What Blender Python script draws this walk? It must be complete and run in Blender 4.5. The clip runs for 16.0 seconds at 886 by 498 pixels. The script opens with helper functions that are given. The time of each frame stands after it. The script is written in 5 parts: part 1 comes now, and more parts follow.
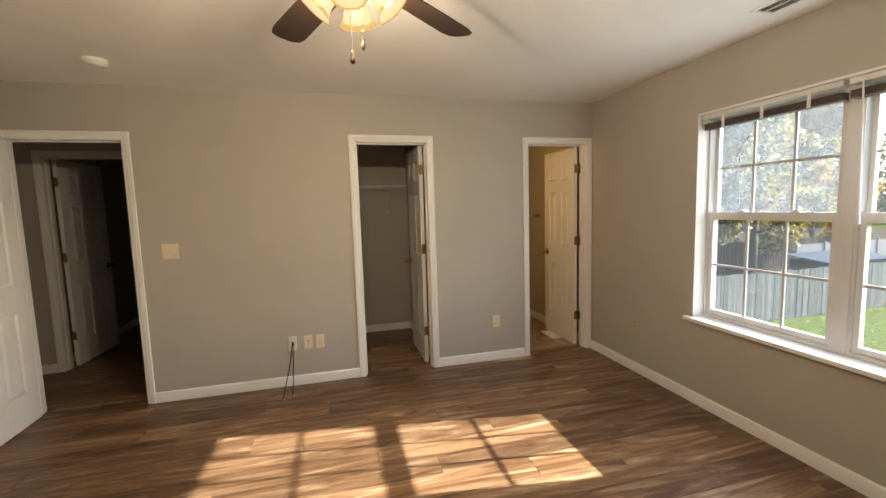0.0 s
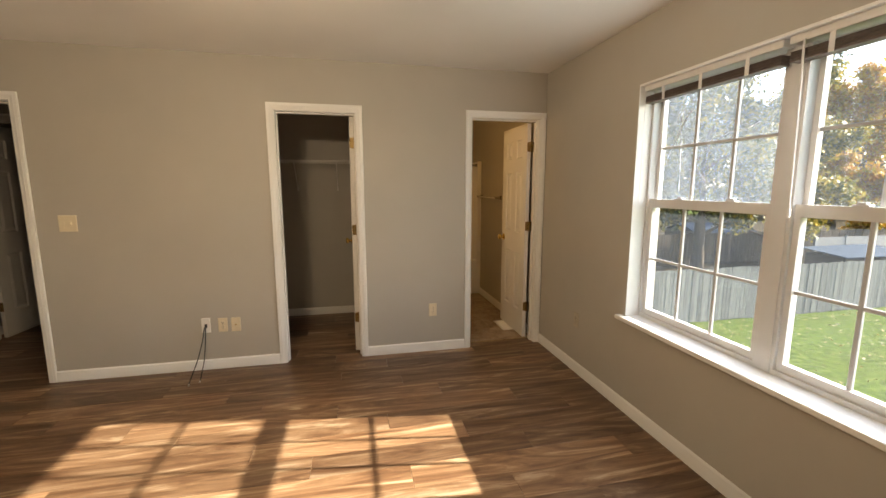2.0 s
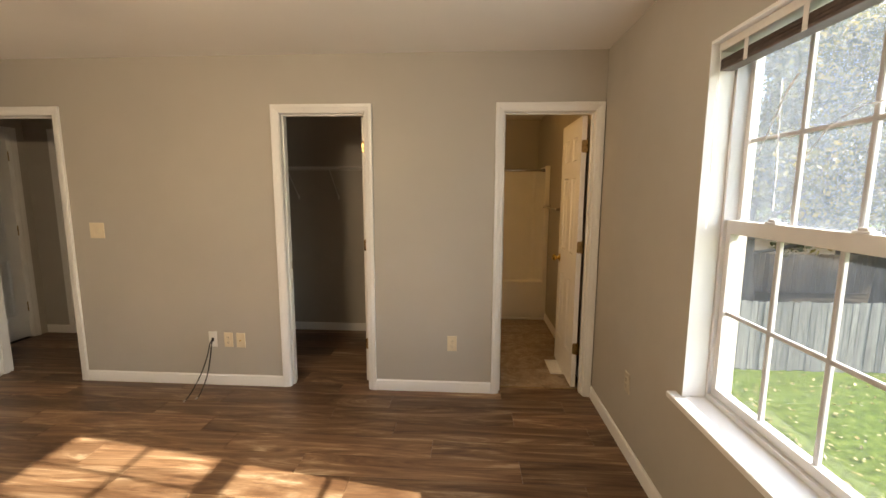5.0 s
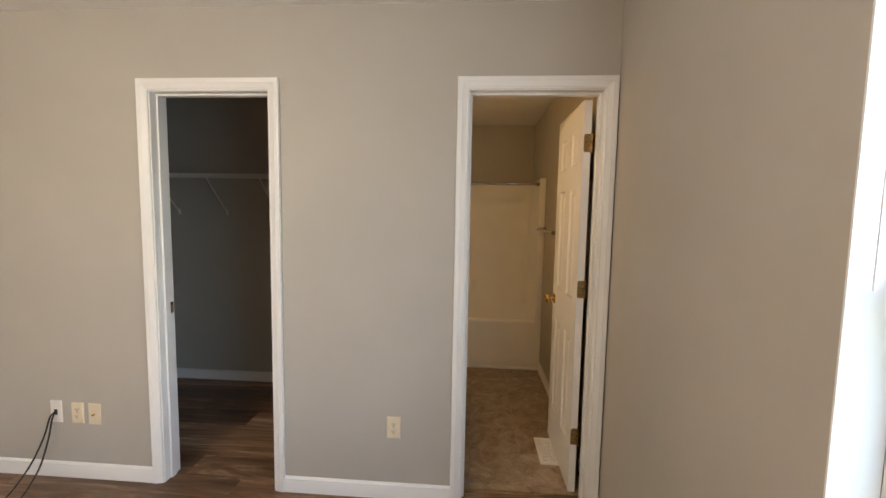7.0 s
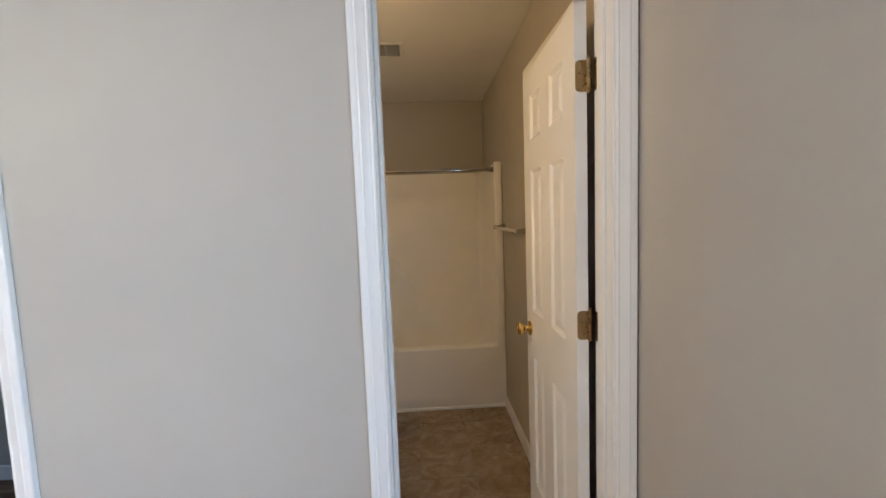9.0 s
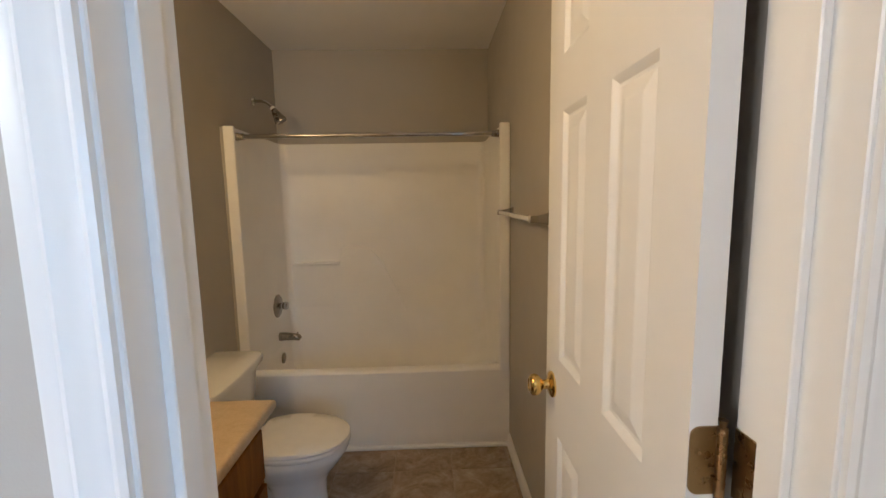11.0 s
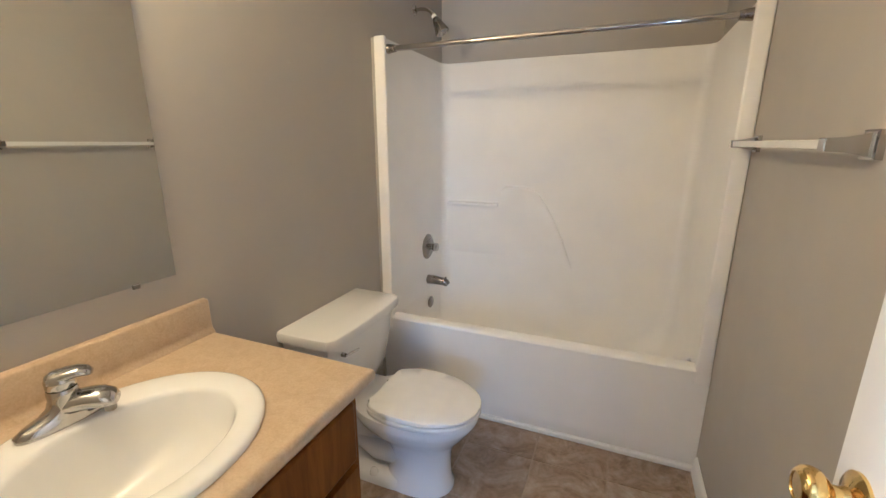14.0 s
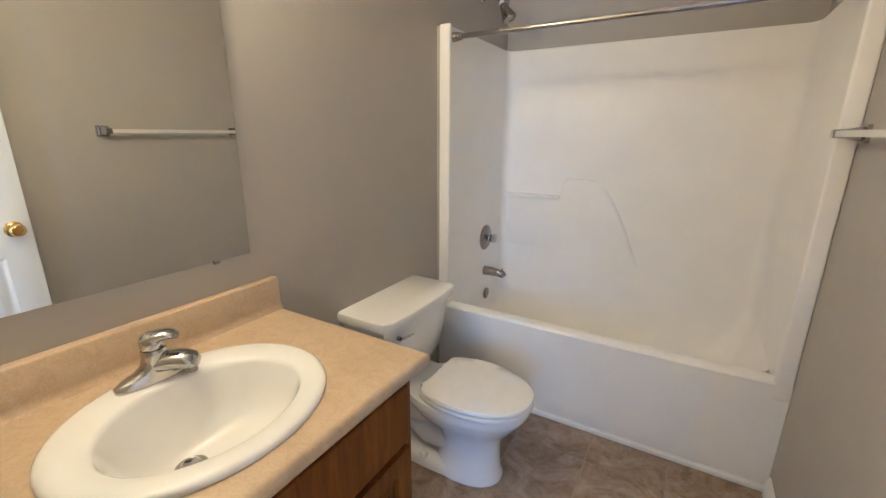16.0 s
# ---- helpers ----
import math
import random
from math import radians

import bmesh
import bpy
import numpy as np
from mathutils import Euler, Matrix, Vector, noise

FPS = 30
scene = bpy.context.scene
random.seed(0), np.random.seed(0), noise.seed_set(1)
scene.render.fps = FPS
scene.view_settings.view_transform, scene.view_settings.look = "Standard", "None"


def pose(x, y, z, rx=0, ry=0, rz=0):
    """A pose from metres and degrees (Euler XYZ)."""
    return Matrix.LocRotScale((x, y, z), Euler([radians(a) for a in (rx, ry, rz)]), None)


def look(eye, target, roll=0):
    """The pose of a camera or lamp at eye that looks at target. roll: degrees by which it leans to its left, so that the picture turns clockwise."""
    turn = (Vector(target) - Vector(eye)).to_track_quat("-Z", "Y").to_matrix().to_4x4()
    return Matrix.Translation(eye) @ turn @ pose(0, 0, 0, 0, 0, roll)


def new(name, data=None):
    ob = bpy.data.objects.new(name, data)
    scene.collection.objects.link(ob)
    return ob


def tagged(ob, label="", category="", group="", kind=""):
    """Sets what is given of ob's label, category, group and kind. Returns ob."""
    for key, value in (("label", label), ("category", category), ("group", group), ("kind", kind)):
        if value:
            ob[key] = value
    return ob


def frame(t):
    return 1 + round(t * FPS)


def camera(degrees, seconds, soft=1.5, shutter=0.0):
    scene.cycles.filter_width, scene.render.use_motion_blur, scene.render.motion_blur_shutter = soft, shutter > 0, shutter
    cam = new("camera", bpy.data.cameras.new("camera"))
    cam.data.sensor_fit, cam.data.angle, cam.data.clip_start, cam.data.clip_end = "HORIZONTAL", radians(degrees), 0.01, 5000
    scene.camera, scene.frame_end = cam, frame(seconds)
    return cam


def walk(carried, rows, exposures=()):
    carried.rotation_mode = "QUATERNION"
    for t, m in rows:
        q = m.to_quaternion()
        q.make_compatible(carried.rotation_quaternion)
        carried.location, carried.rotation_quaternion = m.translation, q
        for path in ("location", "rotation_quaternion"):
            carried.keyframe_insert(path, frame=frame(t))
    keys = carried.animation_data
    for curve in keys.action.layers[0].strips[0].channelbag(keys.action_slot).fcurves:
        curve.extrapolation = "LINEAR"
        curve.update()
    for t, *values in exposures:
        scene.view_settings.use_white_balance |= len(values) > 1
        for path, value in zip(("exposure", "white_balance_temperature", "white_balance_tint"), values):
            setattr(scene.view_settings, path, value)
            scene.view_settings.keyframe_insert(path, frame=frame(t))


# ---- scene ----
cam = camera(93.7, 16.0)
EXPOSURES = [(0, 2.3, 6700, 8), (2.5, 2.26, 7300, 9), (3.7, 2.3, 7400, 10), (6, 2.52, 6700, 9), (7, 2.75, 5800, 8), (8, 3.02, 5000, 7), (10.5, 3.12, 4800, 7), (11.5, 3.58, 4650, 7), (12.5, 3.98, 4300, 7), (14, 4.28, 3950, 7), (16, 4.28, 3850, 7)]
PATH = [
    (0, (-0.024, -0.046, 1.479), (0.471, 1.881, 1.278), -1.7),
    (0.5, (0.167, 0.024, 1.483), (0.6, 1.965, 1.267), -1.0),
    (1, (0.346, 0.013, 1.47), (0.747, 1.956, 1.22), -0.4),
    (1.5, (0.581, -0.007, 1.471), (0.976, 1.933, 1.193), 0.1),
    (2, (0.74, 0.074, 1.459), (1.163, 2.006, 1.165), 0.0),
    (2.5, (0.882, 0.17, 1.473), (1.242, 2.116, 1.181), -0.6),
    (3, (1.014, 0.216, 1.475), (1.257, 2.182, 1.195), -0.7),
    (3.5, (1.182, 0.245, 1.479), (1.296, 2.222, 1.2), -0.6),
    (6, (1.658, 1.082, 1.493), (1.499, 3.06, 1.244), 0.6),
    (6.5, (1.719, 1.341, 1.487), (1.651, 3.327, 1.261), 0.4),
    (7, (1.799, 1.594, 1.47), (1.655, 3.581, 1.297), 1.0),
    (7.5, (1.851, 1.809, 1.474), (1.679, 3.797, 1.34), -0.6),
    (8, (1.868, 2.032, 1.472), (1.758, 4.025, 1.353), -1.4),
    (10.3, (1.927, 3.062, 1.411), (2.183, 5.034, 1.168), -1.9),
    (10.5, (1.975, 3.127, 1.41), (2.178, 5.106, 1.186), -1.4),
    (10.7, (2.009, 3.191, 1.411), (2.142, 5.175, 1.194), -1.2),
    (11, (2.023, 3.262, 1.418), (2.082, 5.246, 1.172), -1.0),
    (11.5, (2.008, 3.427, 1.408), (2.011, 5.41, 1.148), -0.3),
    (12, (1.992, 3.522, 1.411), (1.938, 5.5, 1.117), -0.3),
    (12.5, (1.999, 3.594, 1.4), (1.812, 5.552, 1.042), 0.2),
    (13, (2.022, 3.658, 1.378), (1.635, 5.573, 0.949), 0.6),
    (13.5, (2.038, 3.71, 1.354), (1.445, 5.559, 0.878), -0.1),
    (14, (2.033, 3.723, 1.34), (1.292, 5.514, 0.845), 0.0),
    (14.5, (2.035, 3.722, 1.342), (1.2, 5.481, 0.887), 0.0),
    (15, (2.033, 3.718, 1.338), (1.149, 5.455, 0.89), 0.2),
    (15.5, (2.034, 3.719, 1.336), (1.102, 5.42, 0.846), 0.4),
    (16, (2.027, 3.72, 1.33), (1.05, 5.382, 0.797), 0.3),
]
walk(cam, [(t, look(eye, target, roll)) for t, eye, target, roll in PATH], EXPOSURES)

# ---- light ----
SUN_WAY = Vector((-1.0, 0.158, -0.578)).normalized()
SUN_EL = math.asin(-SUN_WAY.z)
SUN_AZ = math.atan2(-SUN_WAY.x, -SUN_WAY.y)
world = bpy.data.worlds.new("sky")
scene.world = world
world.use_nodes = True
wn = world.node_tree.nodes
sky = wn.new("ShaderNodeTexSky")
sky.sky_type, sky.sun_disc, sky.sun_elevation, sky.sun_rotation = "NISHITA", False, SUN_EL, SUN_AZ
wn["Background"].inputs["Strength"].default_value = 0.15
world.node_tree.links.new(sky.outputs["Color"], wn["Background"].inputs["Color"])


def lamp(name, kind, power, colour, m, **more):
    data = bpy.data.lights.new(name, kind)
    data.energy, data.color = power, colour
    for k, v in more.items():
        if k == "radius":
            data.shadow_soft_size = v
        elif k == "angle":
            data.angle = v
        elif k == "size":
            data.shape, data.size, data.size_y = "RECTANGLE", v[0], v[1]
    ob = new(name, data)
    ob.matrix_world = m
    return ob


# added area fill in the window opening, boosting the sky's light indoors
lamp("window_daylight_fill", "AREA", 3.0, (0.88, 0.94, 1.0), look((2.532, 1.513, 1.30), (1.0, 1.513, 1.30)), size=(1.15, 1.05))
lamp("sun", "SUN", 5.0, (1.0, 0.95, 0.86), look((20, -3, 12), Vector((20, -3, 12)) + SUN_WAY), angle=radians(0.55))

# ---- materials ----


class Mat:
    """A small builder of node materials."""

    def __init__(self, name, colour=(0.8, 0.8, 0.8), rough=0.5, metal=0.0, **inputs):
        self.m = bpy.data.materials.new(name)
        self.m.use_nodes = True
        self.t = self.m.node_tree
        self.b = self.t.nodes["Principled BSDF"]
        self.b.inputs["Base Color"].default_value = (*colour, 1)
        self.b.inputs["Roughness"].default_value = rough
        self.b.inputs["Metallic"].default_value = metal
        for k, v in inputs.items():
            self.b.inputs[k.replace("_", " ")].default_value = v
        self.co = None

    def n(self, kind, **inputs):
        node = self.t.nodes.new("ShaderNode" + kind)
        for k, v in inputs.items():
            self.put(node.inputs[k.replace("_", " ")], v)
        return node

    def put(self, socket, v):
        if isinstance(v, bpy.types.NodeSocket):
            self.t.links.new(v, socket)
        else:
            socket.default_value = v

    def coords(self, scale=(1, 1, 1), space="Object"):
        tc = self.n("TexCoord")
        mp = self.n("Mapping", Vector=tc.outputs[space], Scale=scale)
        return mp.outputs[0]

    def world_coords(self, scale=(1, 1, 1)):
        g = self.n("NewGeometry")
        return self.n("Mapping", Vector=g.outputs["Position"], Scale=scale).outputs[0]

    def noise(self, vec, scale, detail=4.0, rough=0.55, distort=0.0):
        return self.n("TexNoise", Vector=vec, Scale=scale, Detail=detail, Roughness=rough, Distortion=distort).outputs["Fac"]

    def ramp(self, fac, stops):
        r = self.n("ValToRGB", Fac=fac)
        e = r.color_ramp.elements
        while len(e) < len(stops):
            e.new(0.5)
        for el, (p, c) in zip(e, stops):
            el.position, el.color = p, (*c, 1)
        return r.outputs["Color"]

    def mix(self, fac, a, b, kind="MIX"):
        x = self.t.nodes.new("ShaderNodeMix")
        x.data_type, x.blend_type = "RGBA", kind
        self.put(x.inputs[0], fac)
        self.put(x.inputs[6], a if isinstance(a, bpy.types.NodeSocket) else (*a, 1))
        self.put(x.inputs[7], b if isinstance(b, bpy.types.NodeSocket) else (*b, 1))
        return x.outputs[2]

    def math(self, op, a, b=0.5):
        x = self.t.nodes.new("ShaderNodeMath")
        x.operation = op
        self.put(x.inputs[0], a)
        self.put(x.inputs[1], b)
        return x.outputs[0]

    def bump(self, height, strength=0.1, distance=0.01):
        b = self.n("Bump", Height=height, Strength=strength, Distance=distance)
        self.t.links.new(b.outputs[0], self.b.inputs["Normal"])

    def set(self, name, v):
        self.put(self.b.inputs[name], v)
        return self


def paint(name, colour, rough=0.6, grain=260.0, strength=0.12, mottling=0.06):
    """Rolled or brushed paint: fine orange peel, faint large mottling."""
    k = Mat(name, colour, rough)
    p = k.world_coords()
    big = k.noise(p, 1.7, 3.0)
    dark = tuple(c * (1 - mottling) for c in colour)
    light = tuple(min(1, c * (1 + mottling)) for c in colour)
    k.set("Base Color", k.ramp(big, [(0.3, dark), (0.7, light)]))
    k.set("Roughness", k.ramp(k.noise(p, 9.0, 3.0), [(0.3, (rough - 0.06,) * 3), (0.7, (rough + 0.06,) * 3)]))
    k.bump(k.noise(p, grain, 2.0), strength, 0.002)
    return k.m


def metal(name, colour, rough=0.2, spots=0.08):
    k = Mat(name, colour, rough, 1.0)
    p = k.world_coords()
    k.set("Roughness", k.ramp(k.noise(p, 60.0, 4.0), [(0.35, (max(0.02, rough - spots / 2),) * 3), (0.7, (rough + spots,) * 3)]))
    return k.m


def plain(name, colour, rough=0.5, vary=0.08, scale=20.0, bump=0.0, **inputs):
    k = Mat(name, colour, rough, **inputs)
    p = k.world_coords()
    k.set("Base Color", k.ramp(k.noise(p, scale, 4.0), [(0.3, tuple(c * (1 - vary) for c in colour)), (0.7, tuple(min(1, c * (1 + vary)) for c in colour))]))
    if bump:
        k.bump(k.noise(p, scale * 6, 3.0), bump, 0.003)
    return k.m


WALL = paint("greige_wall_paint", (0.455, 0.428, 0.382), 0.62, 300.0, 0.10, 0.03)
CEIL = paint("ceiling_paint", (0.85, 0.83, 0.80), 0.85, 120.0, 0.22, 0.02)
TRIM = paint("white_trim_paint", (0.82, 0.815, 0.80), 0.36, 90.0, 0.012, 0.015)
DOORW = paint("white_door_paint", (0.81, 0.80, 0.78), 0.40, 140.0, 0.05, 0.02)
VINYL = plain("white_window_vinyl", (0.66, 0.66, 0.67), 0.35, 0.03, 8.0)
GRILLE = plain("grey_white_window_grille", (0.50, 0.50, 0.51), 0.4, 0.03, 8.0)
PLATE = plain("ivory_plastic", (0.75, 0.66, 0.49), 0.35, 0.04)
PLATET = plain("tan_plastic", (0.50, 0.45, 0.36), 0.4, 0.04)
PLATEW = plain("white_plastic", (0.80, 0.78, 0.74), 0.35, 0.03)
SLOT = plain("dark_slot", (0.03, 0.025, 0.02), 0.6)
BLACK = plain("black_cable_jacket", (0.012, 0.012, 0.013), 0.45)
BRASS = metal("polished_brass", (0.78, 0.56, 0.17), 0.12)
OLDBRASS = metal("aged_brass_hinge", (0.33, 0.235, 0.11), 0.30, 0.15)
CHROME = metal("chrome", (0.52, 0.51, 0.50), 0.07, 0.05)
NICKEL = metal("brushed_nickel", (0.30, 0.275, 0.245), 0.24, 0.10)
STEEL = metal("galvanised_steel", (0.55, 0.55, 0.55), 0.4, 0.15)
PORCELAIN = plain("white_porcelain", (0.80, 0.79, 0.77), 0.10, 0.015, 6.0, Coat_Weight=0.5, Coat_Roughness=0.04)
GEL = plain("white_gelcoat", (0.92, 0.90, 0.86), 0.36, 0.02, 5.0, Specular_IOR_Level=0.35)
ACRYL = plain("milky_acrylic", (0.76, 0.75, 0.73), 0.15, 0.02)
SEATP = plain("white_seat_plastic", (0.78, 0.765, 0.74), 0.18, 0.02)
BLINDW = plain("white_vinyl_blind", (0.74, 0.73, 0.72), 0.45, 0.03)
# slat colour darkened to hold the shade of a backlit stack
BLINDD = plain("backlit_dark_slat", (0.10, 0.075, 0.065), 0.5, 0.2, 30.0)
WIRE = plain("white_coated_wire", (0.74, 0.72, 0.69), 0.4, 0.03)
BLADE = plain("dark_walnut_fan_blade", (0.030, 0.016, 0.011), 0.5, 0.25, 12.0)
BRONZE = metal("dark_bronze", (0.12, 0.085, 0.06), 0.35)
GROUT = plain("beige_grout", (0.36, 0.29, 0.21), 0.85, 0.10, 30.0, 0.3)
RUBBER = plain("dark_gap", (0.02, 0.02, 0.02), 0.8)
DRAINM = metal("dull_drain_metal", (0.30, 0.29, 0.27), 0.3)


def wood_floor():
    k = Mat("rustic_laminate", rough=0.42)
    info = k.n("ObjectInfo")
    rnd = info.outputs["Random"]
    shift = k.n("CombineXYZ", X=k.math("MULTIPLY", rnd, 37.0), Y=k.math("MULTIPLY", rnd, 11.0), Z=k.math("MULTIPLY", rnd, 5.0))
    g = k.n("NewGeometry")
    v = k.n("VectorMath", )
    k.put(v.inputs[0], g.outputs["Position"])
    k.put(v.inputs[1], shift.outputs[0])
    p = k.n("Mapping", Vector=v.outputs[0], Scale=(0.62, 5.6, 1.0)).outputs[0]
    broad = k.noise(p, 1.3, 7.0, 0.66, 2.8)
    fine = k.n("Mapping", Vector=v.outputs[0], Scale=(2.5, 70.0, 1.0)).outputs[0]
    grain = k.noise(fine, 3.0, 6.0, 0.65, 0.4)
    base = k.ramp(broad, [(0.26, (0.060, 0.028, 0.013)), (0.42, (0.135, 0.072, 0.038)), (0.55, (0.235, 0.143, 0.080)), (0.72, (0.50, 0.39, 0.265))])
    toned = k.mix(0.36, base, k.ramp(grain, [(0.3, (0.36, 0.34, 0.33)), (0.7, (1.0, 1.0, 1.0))]), "MULTIPLY")
    each = k.ramp(rnd, [(0.0, (0.66, 0.62, 0.60)), (0.5, (1.0, 0.97, 0.94)), (1.0, (1.42, 1.36, 1.30))])
    k.set("Base Color", k.mix(1.0, toned, each, "MULTIPLY"))
    k.set("Roughness", k.ramp(grain, [(0.3, (0.44,) * 3), (0.7, (0.29,) * 3)]))
    k.bump(grain, 0.12, 0.002)
    return k.m


def bath_tile():
    k = Mat("mottled_stone_tile", rough=0.4)
    rnd = k.n("ObjectInfo").outputs["Random"]
    g = k.n("NewGeometry")
    v = k.n("VectorMath")
    k.put(v.inputs[0], g.outputs["Position"])
    k.put(v.inputs[1], k.n("CombineXYZ", X=k.math("MULTIPLY", rnd, 31.0), Y=k.math("MULTIPLY", rnd, 17.0)).outputs[0])
    a = k.noise(v.outputs[0], 7.0, 6.0, 0.68, 1.2)
    b = k.noise(v.outputs[0], 42.0, 4.0, 0.6)
    base = k.ramp(a, [(0.28, (0.175, 0.118, 0.076)), (0.45, (0.31, 0.23, 0.158)), (0.58, (0.40, 0.315, 0.23)), (0.75, (0.52, 0.44, 0.345))])
    k.set("Base Color", k.mix(0.5, base, k.ramp(b, [(0.3, (0.6, 0.58, 0.55)), (0.65, (1, 1, 1))]), "MULTIPLY"))
    k.set("Roughness", k.ramp(b, [(0.3, (0.5,) * 3), (0.7, (0.33,) * 3)]))
    k.bump(a, 0.15, 0.004)
    return k.m


def laminate_top():
    k = Mat("beige_speckled_laminate", rough=0.34)
    p = k.world_coords()
    a = k.noise(p, 28.0, 6.0, 0.7, 0.8)
    b = k.noise(p, 190.0, 3.0, 0.6)
    base = k.ramp(a, [(0.3, (0.47, 0.355, 0.205)), (0.5, (0.53, 0.41, 0.25)), (0.72, (0.58, 0.46, 0.295))])
    k.set("Base Color", k.mix(0.3, base, k.ramp(b, [(0.35, (0.72, 0.68, 0.62)), (0.6, (1, 1, 1))]), "MULTIPLY"))
    return k.m


def oak():
    k = Mat("honey_oak", rough=0.38)
    k.set("Specular IOR Level", 0.16)
    p = k.world_coords((14.0, 14.0, 1.6))
    a = k.noise(p, 2.2, 6.0, 0.62, 1.0)
    b = k.noise(k.world_coords((90.0, 90.0, 5.0)), 3.0, 4.0, 0.6)
    base = k.ramp(a, [(0.3, (0.105, 0.036, 0.003)), (0.5, (0.160, 0.058, 0.004)), (0.7, (0.215, 0.086, 0.007))])
    k.set("Base Color", k.mix(0.14, base, k.ramp(b, [(0.35, (0.6, 0.55, 0.5)), (0.65, (1, 1, 1))]), "MULTIPLY"))
    k.bump(b, 0.12, 0.002)
    return k.m


def glass(name, haze):
    """Clear pane with a thin, uneven film of dirt that catches the sun."""
    k = Mat(name)
    t = k.t
    out = t.nodes["Material Output"]
    clear = k.n("BsdfTransparent", Color=(0.985, 0.99, 0.99, 1))
    gloss = k.n("BsdfGlossy", Roughness=0.02)
    facing = k.n("LayerWeight", Blend=0.5).outputs["Facing"]
    m1 = k.n("MixShader")
    k.put(m1.inputs[0], k.math("ADD", k.math("MULTIPLY", k.math("POWER", facing, 5.0), 0.5), 0.02))
    t.links.new(clear.outputs[0], m1.inputs[1])
    t.links.new(gloss.outputs[0], m1.inputs[2])
    film = k.n("BsdfTranslucent", Color=(0.68, 0.80, 1.0, 1))
    p = k.world_coords()
    streak = k.noise(k.world_coords((1.0, 9.0, 1.4)), 5.0, 5.0, 0.6)
    cloud = k.noise(p, 4.0, 4.0, 0.6)
    amount = k.math("MULTIPLY", k.math("ADD", k.math("MULTIPLY", streak, 0.8), cloud), haze)
    m2 = k.n("MixShader")
    k.put(m2.inputs[0], amount)
    t.links.new(m1.outputs[0], m2.inputs[1])
    t.links.new(film.outputs[0], m2.inputs[2])
    t.links.new(m2.outputs[0], out.inputs[0])
    return k.m


def glow(name, colour, strength):
    k = Mat(name, colour, 0.4)
    k.set("Emission Color", (*colour, 1)).set("Emission Strength", strength)
    return k.m


def lit_glass(name, colour, strength):
    """Frosted lamp glass that glows with the bulb behind it and lets part of it show through."""
    k = Mat(name)
    em = k.n("Emission", Color=(*colour, 1), Strength=strength)
    tr = k.n("BsdfTransparent", Color=(1.0, 0.9, 0.7, 1))
    mx = k.n("MixShader")
    k.put(mx.inputs[0], 0.82)
    k.t.links.new(tr.outputs[0], mx.inputs[1])
    k.t.links.new(em.outputs[0], mx.inputs[2])
    k.t.links.new(mx.outputs[0], k.t.nodes["Material Output"].inputs[0])
    return k.m


PLANK, TILE, TOP, OAK = wood_floor(), bath_tile(), laminate_top(), oak()
GLASS_UP, GLASS_MID, GLASS_LOW = glass("dusty_pane", 0.042), glass("lightly_dusty_pane", 0.013), glass("cleaner_pane", 0.010)
MIRROR = Mat("mirror_silver", (0.86, 0.88, 0.86), 0.012, 1.0).m
SHADE = lit_glass("frosted_amber_glass", (1.0, 0.80, 0.45), 0.23)
SHADE_RIM = lit_glass("amber_glass_rim", (1.0, 0.63, 0.22), 0.17)
VENTBACK = plain("shaded_duct", (0.06, 0.055, 0.05), 0.7)
BULB = glow("fan_lamp_bulb", (1.0, 0.80, 0.52), 4.0)
BULB_BATH = glow("vanity_lamp_bulb", (1.0, 0.62, 0.25), 1.5)

# ---- mesh helpers ----


def mesh_of(name, bm, material, smooth=None):
    bmesh.ops.recalc_face_normals(bm, faces=bm.faces[:])
    me = bpy.data.meshes.new(name)
    bm.to_mesh(me)
    bm.free()
    me.materials.append(material)
    if smooth is not None:
        for p in me.polygons:
            p.use_smooth = True
        me.set_sharp_from_angle(angle=radians(smooth))
    return me


def part(name, bm, material, parent=None, label="", smooth=None):
    """Links a bmesh as one mesh object, under a thing or a part."""
    ob = new(name, mesh_of(name, bm, material, smooth))
    if parent:
        ob.parent = parent
    if label:
        tagged(ob, label)
    return ob


def thing(name, label, category, group="", kind="", m=None):
    ob = tagged(new(name), label, category, group, kind)
    if m is not None:
        ob.matrix_basis = m
    return ob


def B():
    return bmesh.new()


def box(bm, x0, x1, y0, y1, z0, z1, bevel=0.0, segments=2):
    r = bmesh.ops.create_cube(bm, size=1)
    vs = r["verts"]
    for v in vs:
        v.co = Vector((x0 + (v.co.x + 0.5) * (x1 - x0), y0 + (v.co.y + 0.5) * (y1 - y0), z0 + (v.co.z + 0.5) * (z1 - z0)))
    if bevel:
        es = list({e for v in vs for e in v.link_edges})
        bmesh.ops.bevel(bm, geom=es, offset=bevel, segments=segments, affect="EDGES", profile=0.5)
    return bm


def rod(bm, a, b, r, n=12, r2=None):
    a, b = Vector(a), Vector(b)
    d = b - a
    m = Matrix.Translation((a + b) / 2) @ d.to_track_quat("Z", "Y").to_matrix().to_4x4()
    bmesh.ops.create_cone(bm, cap_ends=True, segments=n, radius1=r, radius2=r if r2 is None else r2, depth=d.length, matrix=m)
    return bm


